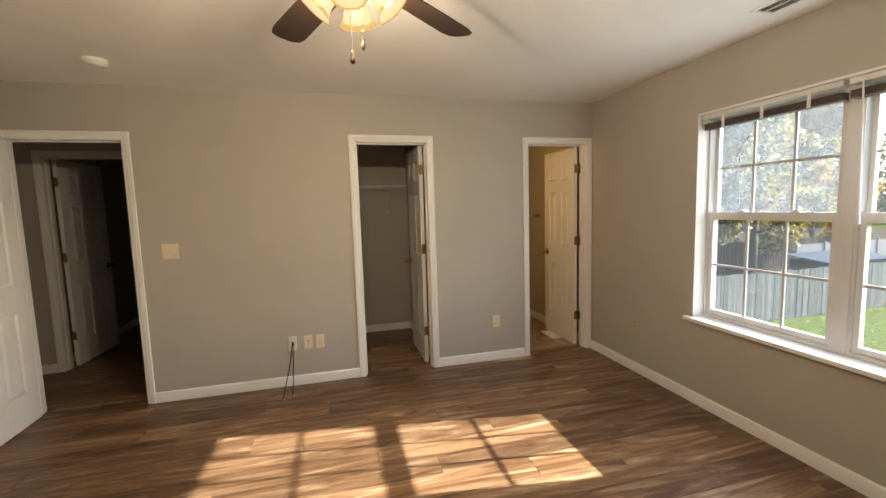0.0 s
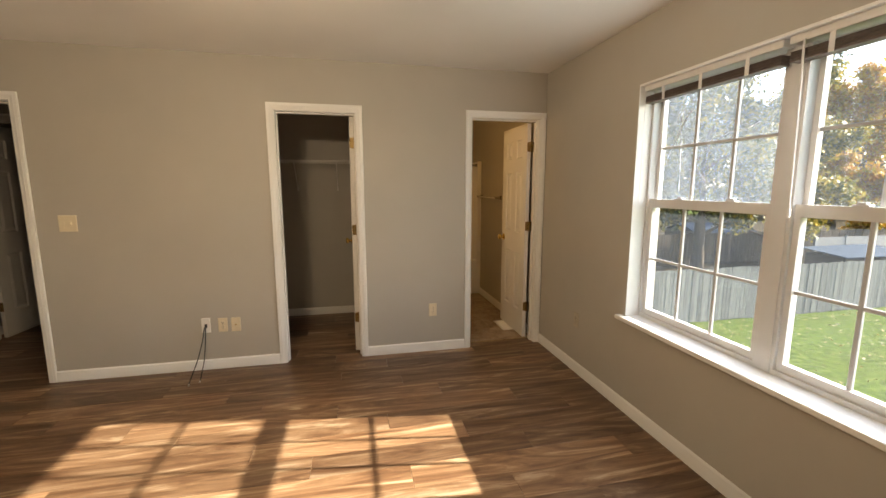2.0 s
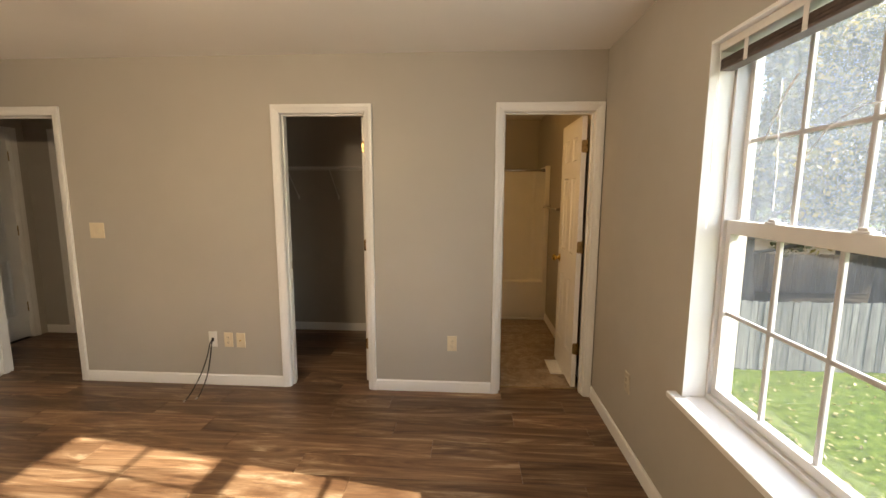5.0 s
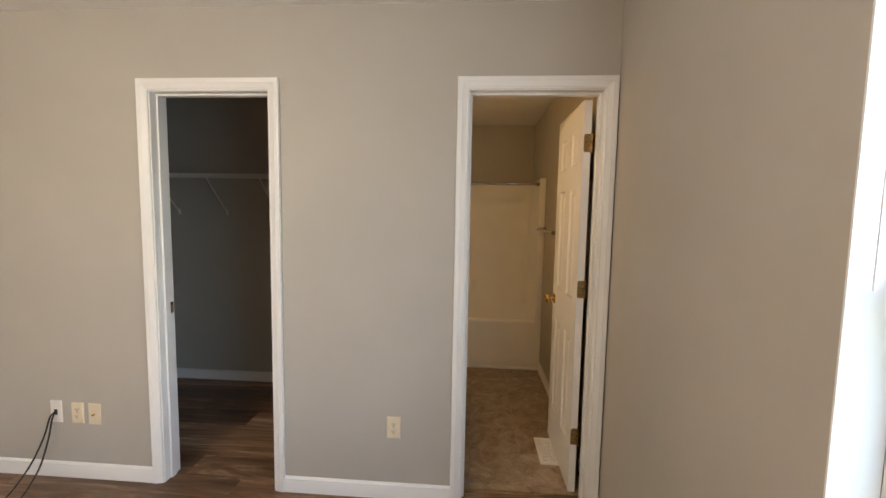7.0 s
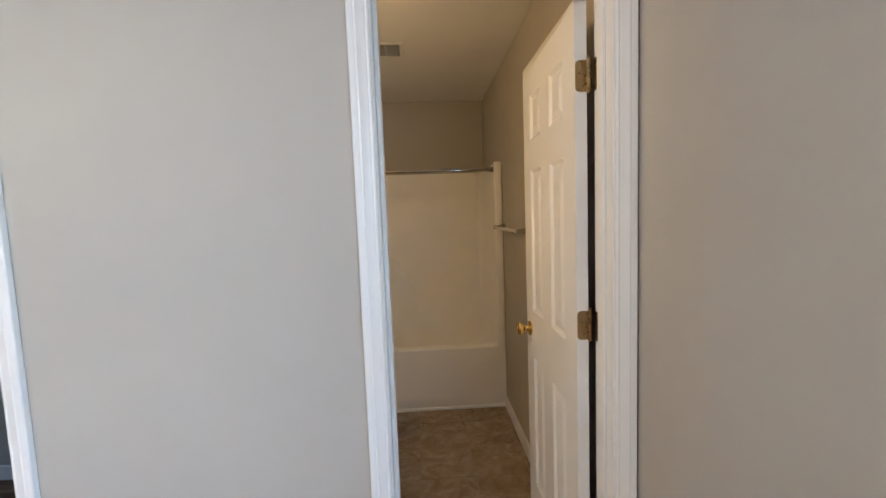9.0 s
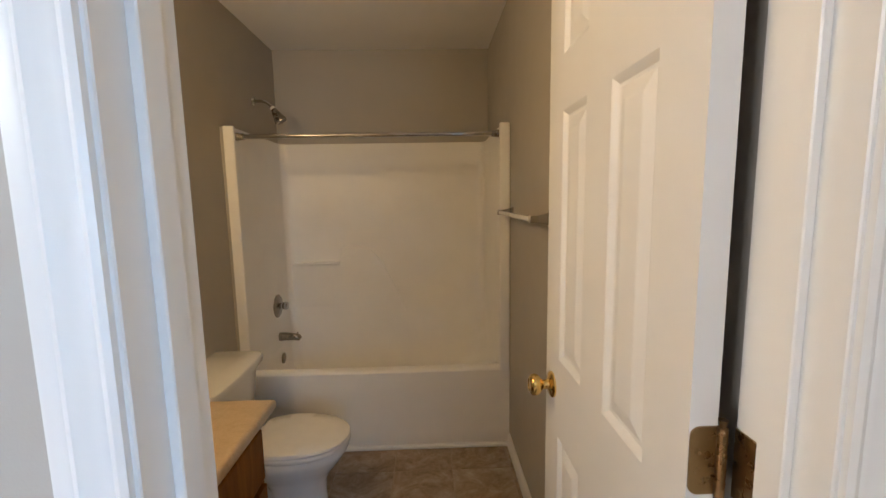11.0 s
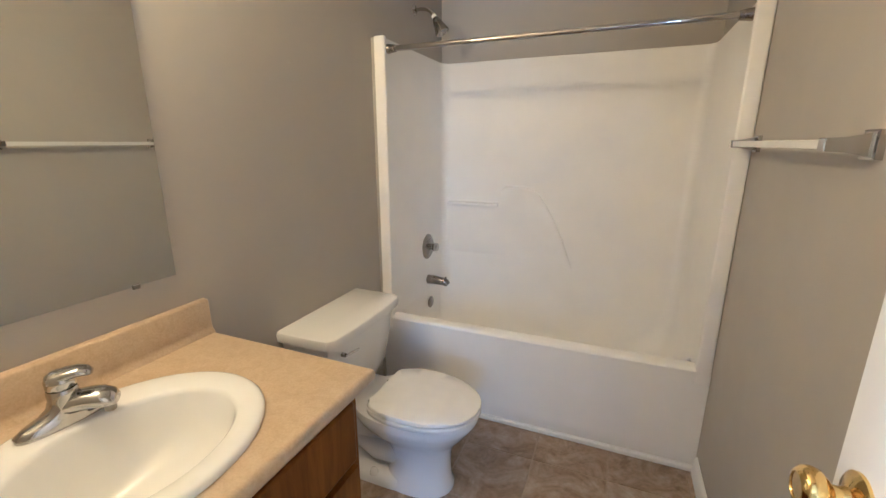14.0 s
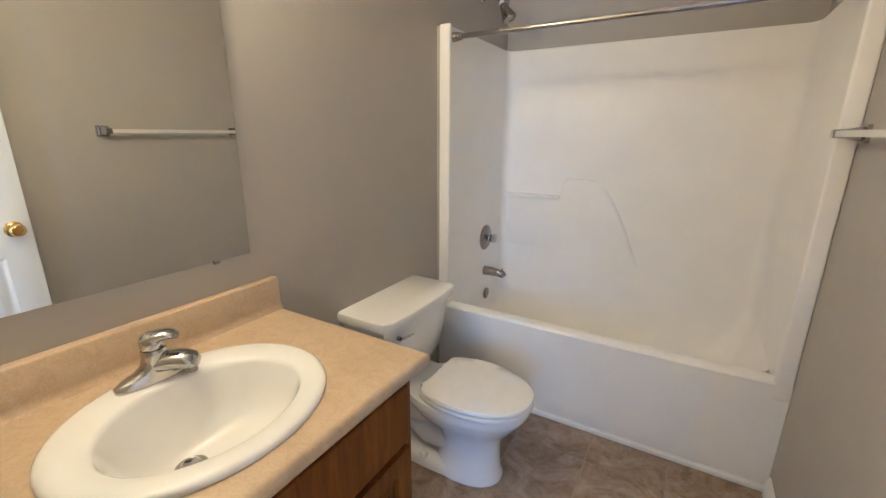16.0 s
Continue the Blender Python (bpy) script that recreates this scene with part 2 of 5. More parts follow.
def tube(bm, pts, r, n=10):
    """A bent round bar through points; r is one radius or one for each point."""
    pts = [Vector(p) for p in pts]
    rings = []
    up = Vector((0, 0, 1))
    for i, p in enumerate(pts):
        d = (pts[min(i + 1, len(pts) - 1)] - pts[max(i - 1, 0)]).normalized()
        s = d.cross(up)
        s = s.normalized() if s.length > 1e-3 else Vector((1, 0, 0))
        u = s.cross(d).normalized()
        rr = r if isinstance(r, (int, float)) else r[i]
        rings.append([bm.verts.new(p + (s * math.cos(2 * math.pi * k / n) + u * math.sin(2 * math.pi * k / n)) * rr) for k in range(n)])
    skin(bm, rings, True, True)
    return bm


def skin(bm, rings, closed=True, caps=True):
    n = len(rings[0])
    for a, b in zip(rings, rings[1:]):
        for k in range(n if closed else n - 1):
            bm.faces.new((a[k], a[(k + 1) % n], b[(k + 1) % n], b[k]))
    if caps:
        bm.faces.new(rings[0][::-1])
        bm.faces.new(rings[-1])
    return bm


def lathe(bm, profile, m=Matrix(), n=24, caps=True):
    """Turns a profile of (radius, height) round the local z axis."""
    rings = [[bm.verts.new(m @ Vector((r * math.cos(2 * math.pi * k / n), r * math.sin(2 * math.pi * k / n), z))) for k in range(n)] for r, z in profile]
    return skin(bm, rings, True, caps)


def oval_rings(bm, specs, n=40, power=2.0, egg=0.0):
    """Rings of (cx, cy, z, a, b): loops with half-axes a along x and b along y."""
    rings = []
    for cx, cy, z, a, b in specs:
        ring = []
        for k in range(n):
            t = 2 * math.pi * k / n
            c, s = math.cos(t), math.sin(t)
            ex = math.copysign(abs(c) ** (2 / power), c)
            ey = math.copysign(abs(s) ** (2 / power), s)
            ring.append(bm.verts.new((cx + a * ex, cy + b * ey * (1 - egg * ex), z)))
        rings.append(ring)
    return rings


def holed(bm, us, vs, holes, depth, at):
    """A slab with rectangular holes. us, vs: its outline; holes: (u0, u1, v0, v1); at(u, v, d) gives the place."""
    U = sorted({*us, *[h[i] for h in holes for i in (0, 1)]})
    V = sorted({*vs, *[h[i] for h in holes for i in (2, 3)]})
    solid = lambda i, j: 0 <= i < len(U) - 1 and 0 <= j < len(V) - 1 and not any(
        h[0] - 1e-6 <= U[i] and U[i + 1] <= h[1] + 1e-6 and h[2] - 1e-6 <= V[j] and V[j + 1] <= h[3] + 1e-6 for h in holes)
    made = {}

    def vert(i, j, d):
        if (i, j, d) not in made:
            made[i, j, d] = bm.verts.new(at(U[i], V[j], depth * d))
        return made[i, j, d]

    for i in range(len(U) - 1):
        for j in range(len(V) - 1):
            if not solid(i, j):
                continue
            for d in (0, 1):
                bm.faces.new([vert(i, j, d), vert(i + 1, j, d), vert(i + 1, j + 1, d), vert(i, j + 1, d)])
            for (di, dj), (a, b) in (((-1, 0), ((i, j), (i, j + 1))), ((1, 0), ((i + 1, j), (i + 1, j + 1))), ((0, -1), ((i, j), (i + 1, j))), ((0, 1), ((i, j + 1), (i + 1, j + 1)))):
                if not solid(i + di, j + dj):
                    bm.faces.new([vert(*a, 0), vert(*b, 0), vert(*b, 1), vert(*a, 1)])
    return bm


def structure(name, bm, material, label, category, smooth=None):
    return tagged(part(name, bm, material, None, "", smooth), label, category, "", "structure")


def sweep(bm, profile, stations):
    """Skins a profile of (u, v) through stations; a station maps (u, v) to a place."""
    rings = [[bm.verts.new(f(u, v)) for u, v in profile] for f in stations]
    return skin(bm, rings, True, True)


# ---- the rooms ----
XE, YN, YB, H = 2.45, 3.60, 3.715, 2.44          # window wall, door wall front and back, ceiling
D1, D2, D3, HEAD = (-2.262, -1.535), (0.178, 0.785), (1.770, 2.384), 2.045
HALLD, HY = (-2.62, -1.90), 4.65
WY0, WY1, WZ0, WZ1 = 0.665, 2.362, 0.637, 2.066
XB = 0.960                                        # bath's mirror wall
JB = 0.018


def wall_x(name, x0, x1, y, th, holes, label):
    bm = holed(B(), (x0, x1), (-0.3, H + 0.02), holes, th, lambda u, v, d: (u, y + d, v))
    return structure(name, bm, WALL, label, "wall")


def wall_y(name, y0, y1, x, th, holes, label):
    bm = holed(B(), (y0, y1), (-0.3, H + 0.02), holes, th, lambda u, v, d: (x + d, u, v))
    return structure(name, bm, WALL, label, "wall")


def hole(d):
    return (d[0] - JB, d[1] + JB, -0.31, HEAD + JB)


GW = "greige painted drywall wall"
wall_x("wall_north", -2.95, XE - 0.001, YN, YB - YN, [hole(D1), hole(D2), hole(D3)], GW + " with three door openings")
wall_y("wall_east", -1.42, 6.45, XE, 0.2, [(WY0, WY1, WZ0 - 0.03, WZ1)], GW + " with a twin window opening")
wall_y("wall_west", -1.42, YN - 0.002, -2.72, 0.12, [], GW)
wall_x("wall_south", -2.6, XE - 0.002, -1.42, 0.12, [], GW)
wall_y("wall_closet_west", YB + 0.002, 7.5, -1.31, 0.11, [], GW)
wall_x("wall_closet_north", -1.198, 0.828, 4.94, 0.1, [], GW + " behind the wire shelf")
wall_y("wall_bath_west", YB + 0.002, 6.45, 0.83, XB - 0.83, [], GW + " behind the mirror")
wall_x("wall_bath_north", XB + 0.002, XE - 0.002, 6.29, 0.12, [], GW + " above the tub surround")
wall_x("wall_hall_north", -2.95, -1.312, HY, 0.115, [hole(HALLD)], GW + " in the dark hall")
wall_y("wall_hall_west", YB + 0.002, HY - 0.002, -3.06, 0.108, [(3.80 - JB, 4.51 + JB, -0.31, HEAD + JB)], GW + " at the end of the hall")
wall_y("wall_far_room_west", HY + 0.117, 7.5, -2.84, 0.11, [], GW + " in the dark room")
wall_x("wall_far_room_north", -2.84, -1.2, 7.502, 0.1, [], GW + " in the dark room")
wall_y("wall_hall_outer", YN, 4.8, -3.3, 0.105, [], GW)
wall_x("wall_hall_end_north", -3.194, -2.953, HY, 0.115, [], GW)
wall_x("wall_hall_end_south", -3.194, -2.953, YN, YB - YN, [], GW)
structure("ceiling", box(B(), -3.3, XE + 0.22, -1.5, 7.7, H, H + 0.15), CEIL, "white textured drywall ceiling", "ceiling")
floor = structure("floor", box(B(), -3.2, XE + 0.19, -1.42, 7.6, -0.28, -0.012), RUBBER, "brown wood-look plank floor", "floor")
bath_floor = structure("floor_bath", box(B(), XB, XE, YB - 0.02, 6.29, -0.0115, -0.003), GROUT, "beige mottled square tile floor with grout", "floor")

# colonial casing: u outward from the opening, v proud of the wall
CASE = [(0.005, 0.0), (0.005, 0.008), (0.011, 0.011), (0.016, 0.010), (0.021, 0.0125), (0.036, 0.0145), (0.042, 0.0175), (0.047, 0.0165), (0.052, 0.018), (0.064, 0.018), (0.067, 0.015), (0.067, 0.0)]

CASE = [(0.005 + (u - 0.005) * 0.887, v) for u, v in CASE]


def opening(name, d, at, faces, stop, label):
    """Casings, jambs and stops of a door opening. at(u, n, z): along the wall, into it from its first face; faces: which faces have casing."""
    top = tagged(new(name), label, "door frame", "", "structure")
    th = YB - YN
    for side in faces:
        n0, sg = (0.0, -1) if side == 0 else (th, 1)
        f = lambda u, v, z: at(u, n0 + sg * v, z)
        a, b = d
        part("casing", sweep(B(), CASE, [lambda u, v: f(a - u, v, 0.0), lambda u, v: f(a - u, v, HEAD + u)]), TRIM, top, smooth=30)
        part("casing", sweep(B(), CASE, [lambda u, v: f(b + u, v, 0.0), lambda u, v: f(b + u, v, HEAD + u)]), TRIM, top, smooth=30)
        part("head_casing", sweep(B(), CASE, [lambda u, v: f(a - u, v, HEAD + u), lambda u, v: f(b + u, v, HEAD + u)]), TRIM, top, smooth=30)

    def slab(nm, u0, u1, n0, n1, z0, z1):
        p, q = at(u0, n0, z0), at(u1, n1, z1)
        part(nm, box(B(), min(p[0], q[0]), max(p[0], q[0]), min(p[1], q[1]), max(p[1], q[1]), z0, z1, 0.0015, 1), TRIM, top)

    slab("jamb", d[0] - JB + 0.001, d[0], -0.001, th + 0.001, 0, HEAD)
    slab("jamb", d[1], d[1] + JB - 0.001, -0.001, th + 0.001, 0, HEAD)
    slab("head_jamb", d[0] - JB + 0.001, d[1] + JB - 0.001, -0.001, th + 0.001, HEAD, HEAD + JB - 0.001)
    s0, s1 = stop
    slab("stop", d[0], d[0] + 0.011, s0, s1, 0, HEAD - 0.011)
    slab("stop", d[1] - 0.011, d[1], s0, s1, 0, HEAD - 0.011)
    slab("head_stop", d[0], d[1], s0, s1, HEAD - 0.011, HEAD)
    return top


def along_x(y):
    return lambda u, n, z: (u, y + n, z)


fr1 = opening("trim_door_1", D1, along_x(YN), (0, 1), (0.045, 0.08), "white painted colonial door casing and jambs")
fr2 = opening("trim_door_2", D2, along_x(YN), (0,), (0.04, 0.075), "white painted colonial door casing and jambs of closet")
fr3 = opening("trim_door_3", D3, along_x(YN), (0, 1), (0.04, 0.075), "white painted colonial door casing and jambs of bathroom")
opening("trim_door_4", HALLD, along_x(HY), (0,), (0.04, 0.075), "white door casing in the dark hall")
opening("trim_door_5", (3.80, 4.51), lambda u, n, z: (-2.952 - n, u, z), (0,), (0.066, 0.1), "white door casing at the end of the dark hall")
part("strike_plate", box(B(), D2[0] - 0.0005, D2[0] + 0.0015, YN + 0.082, YN + 0.108, 0.905, 0.965, 0.002, 1), OLDBRASS, fr2, "aged brass strike plate")
part("strike_plate", box(B(), D3[0] - 0.0005, D3[0] + 0.0015, YN + 0.082, YN + 0.108, 0.905, 0.965, 0.002, 1), OLDBRASS, fr3, "aged brass strike plate")

# the storey below and the roof close the house towards the ground and the sky
SIDE = plain("pale_lap_siding", (0.55, 0.54, 0.51), 0.6, 0.05, 3.0)
SHINGLE = plain("grey_roof_shingles", (0.085, 0.08, 0.078), 0.9, 0.3, 9.0, 0.4)
structure("lower_storey", box(B(), -3.3, XE + 0.195, -1.42, 7.6, -3.1, -0.285), SIDE, "pale siding of the storey below", "wall")
bm = B()
skin(bm, [[bm.verts.new((x, y, z)) for y, z in ((-1.75, 2.60), (3.1, 4.6), (7.95, 2.60), (7.95, 2.66), (3.1, 4.68), (-1.75, 2.66))] for x in (-3.55, XE + 0.45)])
structure("roof", bm, SHINGLE, "grey shingle gable roof", "roof")

# ---- baseboards ----
BASE = [(0, 0), (0.014, 0), (0.014, 0.058), (0.011, 0.066), (0.012, 0.071), (0.007, 0.079), (0.004, 0.083), (0, 0.083)]


def baseboard(x0, y0, x1, y1, nx, ny, cut0=0.0, cut1=0.0):
    """A run from (x0, y0) to (x1, y1) on a wall whose room lies towards (nx, ny); cut: how far the mitre pulls in an end."""
    d = Vector((x1 - x0, y1 - y0)).normalized()
    f = lambda px, py, c: (lambda u, v: (px + nx * u + d.x * c * u, py + ny * u + d.y * c * u, v))
    bm = sweep(B(), BASE, [f(x0, y0, cut0), f(x1, y1, -cut1)])
    structure("baseboard", bm, TRIM, "white painted wooden baseboard", "baseboard", 30)


CO = 0.0605
baseboard(D1[1] + CO, YN, D2[0] - CO, YN, 0, -1)
baseboard(D2[1] + CO, YN, D3[0] - CO, YN, 0, -1)
baseboard(XE, YN, XE, -1.3, -1, 0, 0, 1)
baseboard(-2.6, YN, D1[0] - CO, YN, 0, -1, 1, 0)
baseboard(-2.6, -1.3, -2.6, YN, 1, 0, 1, 1)
baseboard(-2.6, -1.3, XE, -1.3, 0, 1, 1, 1)
baseboard(-1.198, 4.94, 0.828, 4.94, 0, -1, 1, 1)
baseboard(0.828, YB, 0.828, 4.94, -1, 0, 0, 1)
baseboard(-1.198, YB, -1.198, 4.94, 1, 0, 0, 1)
baseboard(XE, YB, XE, 5.462, -1, 0)
baseboard(-2.95, HY, HALLD[0] - CO, HY, 0, -1, 1, 0)
baseboard(-2.73, HY + 0.117, -2.73, 7.5, 1, 0)
baseboard(XB, 4.48, XB, 5.462, 1, 0)

# ---- doors ----


def panel_face(bm, w, h, panels, at):
    """One moulded face of a panel door: rails and stiles flat, each panel sunk and raised again."""
    U = sorted({0, w, *[q for p in panels for q in p[:2]]})
    V = sorted({0, h, *[q for p in panels for q in p[2:]]})
    for i in range(len(U) - 1):
        for j in range(len(V) - 1):
            cu, cv = (U[i] + U[i + 1]) / 2, (V[j] + V[j + 1]) / 2
            if any(p[0] < cu < p[1] and p[2] < cv < p[3] for p in panels):
                continue
            bm.faces.new([bm.verts.new(at(a, b, 0)) for a, b in ((U[i], V[j]), (U[i + 1], V[j]), (U[i + 1], V[j + 1]), (U[i], V[j + 1]))])
    for p in panels:
        rings = []
        for inset, d in ((0, 0), (0.004, 0.002), (0.013, 0.0085), (0.019, 0.009), (0.043, 0.0025), (0.047, 0.002)):
            a, b, c, e = p[0] + inset, p[1] - inset, p[2] + inset, p[3] - inset
            rings.append([bm.verts.new(at(u, v, d)) for u, v in ((a, c), (b, c), (b, e), (a, e))])
        skin(bm, rings, True, False)
        bm.faces.new(rings[-1])


def knob(parent, x, z, y, sign, mat, label):
    """A round knob with its rose on the face at y, pointing along sign y."""
    m = Matrix.Translation((x, y, z)) @ Matrix.Rotation(-sign * math.pi / 2, 4, "X")
    part("doorknob", lathe(B(), [(0.033, 0.0), (0.033, 0.004), (0.028, 0.008), (0.014, 0.012), (0.0115, 0.018), (0.0115, 0.026), (0.017, 0.030), (0.0255, 0.038), (0.0275, 0.046), (0.026, 0.054), (0.020, 0.060), (0.017, 0.0605), (0.016, 0.059), (0.004, 0.059)], m, 28), mat, parent, label, 40)


def door(name, w, hx, hy, angle, label, knob_mat=BRASS, flip=1, hinges=True):
    """A six-panel leaf hinged at (hx, hy). Local x runs from the hinge pin along the leaf, its thickness is local y 0 to 0.035 (times flip)."""
    ob = thing(name, label, "door", "", "structure", pose(hx, hy, 0, 0, 0, angle))
    h, z0, th = 2.028, 0.010, 0.035
    st, mid = 0.112 if w > 0.65 else 0.104, 0.115 if w > 0.65 else 0.110
    pw = (w - 2 * st - mid) / 2
    cols = ((st, st + pw), (w - st - pw, w - st))
    rows = ((0.24, 0.81), (1.01, 1.60), (1.72, 1.90))
    panels = [(c[0], c[1], r[0], r[1]) for c in cols for r in rows]
    bm = B()
    panel_face(bm, w, h, panels, lambda u, v, d: (u, flip * d, z0 + v))
    panel_face(bm, w, h, panels, lambda u, v, d: (u, flip * (th - d), z0 + v))
    for a, b in (((0, 0), (w, 0)), ((w, 0), (w, h)), ((w, h), (0, h)), ((0, h), (0, 0))):
        bm.faces.new([bm.verts.new((a[0], 0, z0 + a[1])), bm.verts.new((b[0], 0, z0 + b[1])), bm.verts.new((b[0], flip * th, z0 + b[1])), bm.verts.new((a[0], flip * th, z0 + a[1]))])
    bmesh.ops.remove_doubles(bm, verts=bm.verts[:], dist=0.0002)
    part("door_leaf", bm, DOORW, ob)
    knob(ob, w - 0.056, 0.935, 0, -flip, knob_mat, "round polished brass doorknob")
    knob(ob, w - 0.056, 0.935, flip * th, flip, knob_mat, "round polished brass doorknob")
    part("latch_plate", box(B(), w - 0.0005, w + 0.0012, *sorted((flip * 0.006, flip * 0.029)), 0.905, 0.965, 0.001, 1), knob_mat, ob)
    return ob


def leaf_plate(bm, at, w, h, th=0.0024, r=0.012):
    """A hinge leaf with its two outer corners rounded and four countersunk screws. at(u, v, d): from the pin, up, proud."""
    pts = [(0.0, -h / 2)]
    for cx, cz, a0 in ((w - r, -h / 2 + r, -90), (w - r, h / 2 - r, 0)):
        pts += [(cx + r * math.cos(radians(a0 + 90 * k / 6)), cz + r * math.sin(radians(a0 + 90 * k / 6))) for k in range(7)]
    pts.append((0.0, h / 2))
    skin(bm, [[bm.verts.new(at(u, v, d)) for u, v in pts] for d in (0.0, th)])
    for u, v in ((0.012, 0.031), (0.026, 0.012), (0.026, -0.012), (0.012, -0.031)):
        skin(bm, [[bm.verts.new(at(u + q * math.cos(k * math.pi / 5), v + q * math.sin(k * math.pi / 5), d)) for k in range(10)] for d, q in ((th - 0.0003, 0.0046), (th + 0.0006, 0.0042), (th + 0.0002, 0.0012))])
    return bm


# bathroom door: open into the bathroom, along the window wall
def swing_door(name, w, px, py, open_deg, label, mat=BRASS):
    """A leaf whose pin stands at the right of its opening and which swings away from the camera's room.
    Open square, its near face looks to -x; the jamb's hinge leaves stay on the jamb."""
    ob = door(name, w, px, py, 180 - open_deg, label, mat, 1)
    for z in (0.315, 1.095, 1.825):
        bm = B()
        rod(bm, (-0.005, -0.003, z - 0.044), (-0.005, -0.003, z + 0.044), 0.0062, 12)
        rod(bm, (-0.005, -0.003, z + 0.044), (-0.005, -0.003, z + 0.054), 0.0036, 8, 0.0058)
        for k in (-0.0265, -0.009, 0.009, 0.0265):
            rod(bm, (-0.005, -0.003, z + k - 0.0006), (-0.005, -0.003, z + k + 0.0006), 0.0068, 12)
        rod(bm, (-0.005, -0.003, z - 0.050), (-0.005, -0.003, z - 0.044), 0.0030, 8, 0.0055)
        leaf_plate(bm, lambda u, v, d: (-d, -0.002 + u, z + v), 0.036, 0.088)
        part("hinge", bm, OLDBRASS, ob, "aged brass butt hinge")
    return ob


def jamb_leaves(frame_ob, x, y):
    for z in (0.315, 1.095, 1.825):
        bm = leaf_plate(B(), lambda u, v, d: (x - d, y + 0.002 - u, z + v), 0.040, 0.088)
        part("hinge_leaf", bm, OLDBRASS, frame_ob, "aged brass hinge leaf")


d3 = swing_door("door_3", D3[1] - D3[0] - 0.006, D3[1] - 0.019, YB + 0.008, 90.0, "white six-panel bathroom door standing open, brass knob")
d2 = swing_door("door_2", D2[1] - D2[0] - 0.006, D2[1] - 0.012, YB + 0.008, 89.6, "white six-panel closet door standing open, brass knob")
jamb_leaves(fr3, D3[1], YB - 0.001)
jamb_leaves(fr2, D2[1], YB - 0.001)


def swing_left(name, w, px, py, angle, flip, label, mat=BRASS):
    ob = door(name, w, px, py, angle, label, mat, flip)
    for z in (0.315, 1.095, 1.825):
        bm = B()
        rod(bm, (-0.005, -flip * 0.003, z - 0.044), (-0.005, -flip * 0.003, z + 0.044), 0.0062, 12)
        rod(bm, (-0.005, -flip * 0.003, z + 0.044), (-0.005, -flip * 0.003, z + 0.054), 0.0036, 8, 0.0058)
        box(bm, -0.0016, 0.0006, *sorted((-flip * 0.002, flip * 0.033)), z - 0.044, z + 0.044)
        part("hinge", bm, OLDBRASS, ob, "aged brass butt hinge")
    return ob


# bedroom door: opens into the bedroom, pin at the left of its opening
swing_left("door_1", 0.719, D1[0] + 0.003, YN - 0.008, -89.0, 1, "white six-panel bedroom door standing open")
# door of the room across the hall: opens away, pin at its left
swing_left("door_4", 0.704, HALLD[0] + 0.016, HY + 0.123, 87.0, -1, "white panel door standing open into a dark room", NICKEL)
swing_left("door_5", 0.702, -2.98, 4.506, -90.0, -1, "closed white panel door at the end of the hall", NICKEL)

# ---- the window ----
WC = (WY0 + WY1) / 2
lining = tagged(new("trim_window"), "white window stool and lined jambs", "window trim", "", "structure")
part("jamb", box(B(), XE - 0.002, 2.54, WY1 - 0.005, WY1 - 0.0005, WZ0, WZ1), TRIM, lining)
part("jamb", box(B(), XE - 0.002, 2.54, WY0 + 0.0005, WY0 + 0.005, WZ0, WZ1), TRIM, lining)
part("head_jamb", box(B(), XE - 0.002, 2.54, WY0 + 0.0055, WY1 - 0.0055, WZ1 - 0.012, WZ1 - 0.0005), TRIM, lining)
part("stool", box(B(), XE - 0.045, 2.60, WY0 - 0.0, WY1 - 0.0, WZ0 - 0.029, WZ0 - 0.001, 0.006, 3), TRIM, lining)
part("stool_horn", box(B(), XE - 0.045, XE - 0.0005, WY1 - 0.001, WY1 + 0.05, WZ0 - 0.0285, WZ0 - 0.0015, 0.006, 3), TRIM, lining)
part("stool_horn", box(B(), XE - 0.045, XE - 0.0005, WY0 - 0.05, WY0 + 0.001, WZ0 - 0.0285, WZ0 - 0.0015, 0.006, 3), TRIM, lining)


def frame_yz(bm, y0, y1, z0, z1, gy0, gy1, gz0, gz1, x0, x1):
    return holed(bm, (y0, y1), (z0, z1), [(gy0, gy1, gz0, gz1)], x1 - x0, lambda u, v, d: (x0 + d, u, v))


def bevelled(bm, off):
    es = [e for e in bm.edges if len(e.link_faces) == 2 and e.calc_face_angle(0) > 0.5]
    bmesh.ops.bevel(bm, geom=es, offset=off, segments=2, affect="EDGES")
    return bm


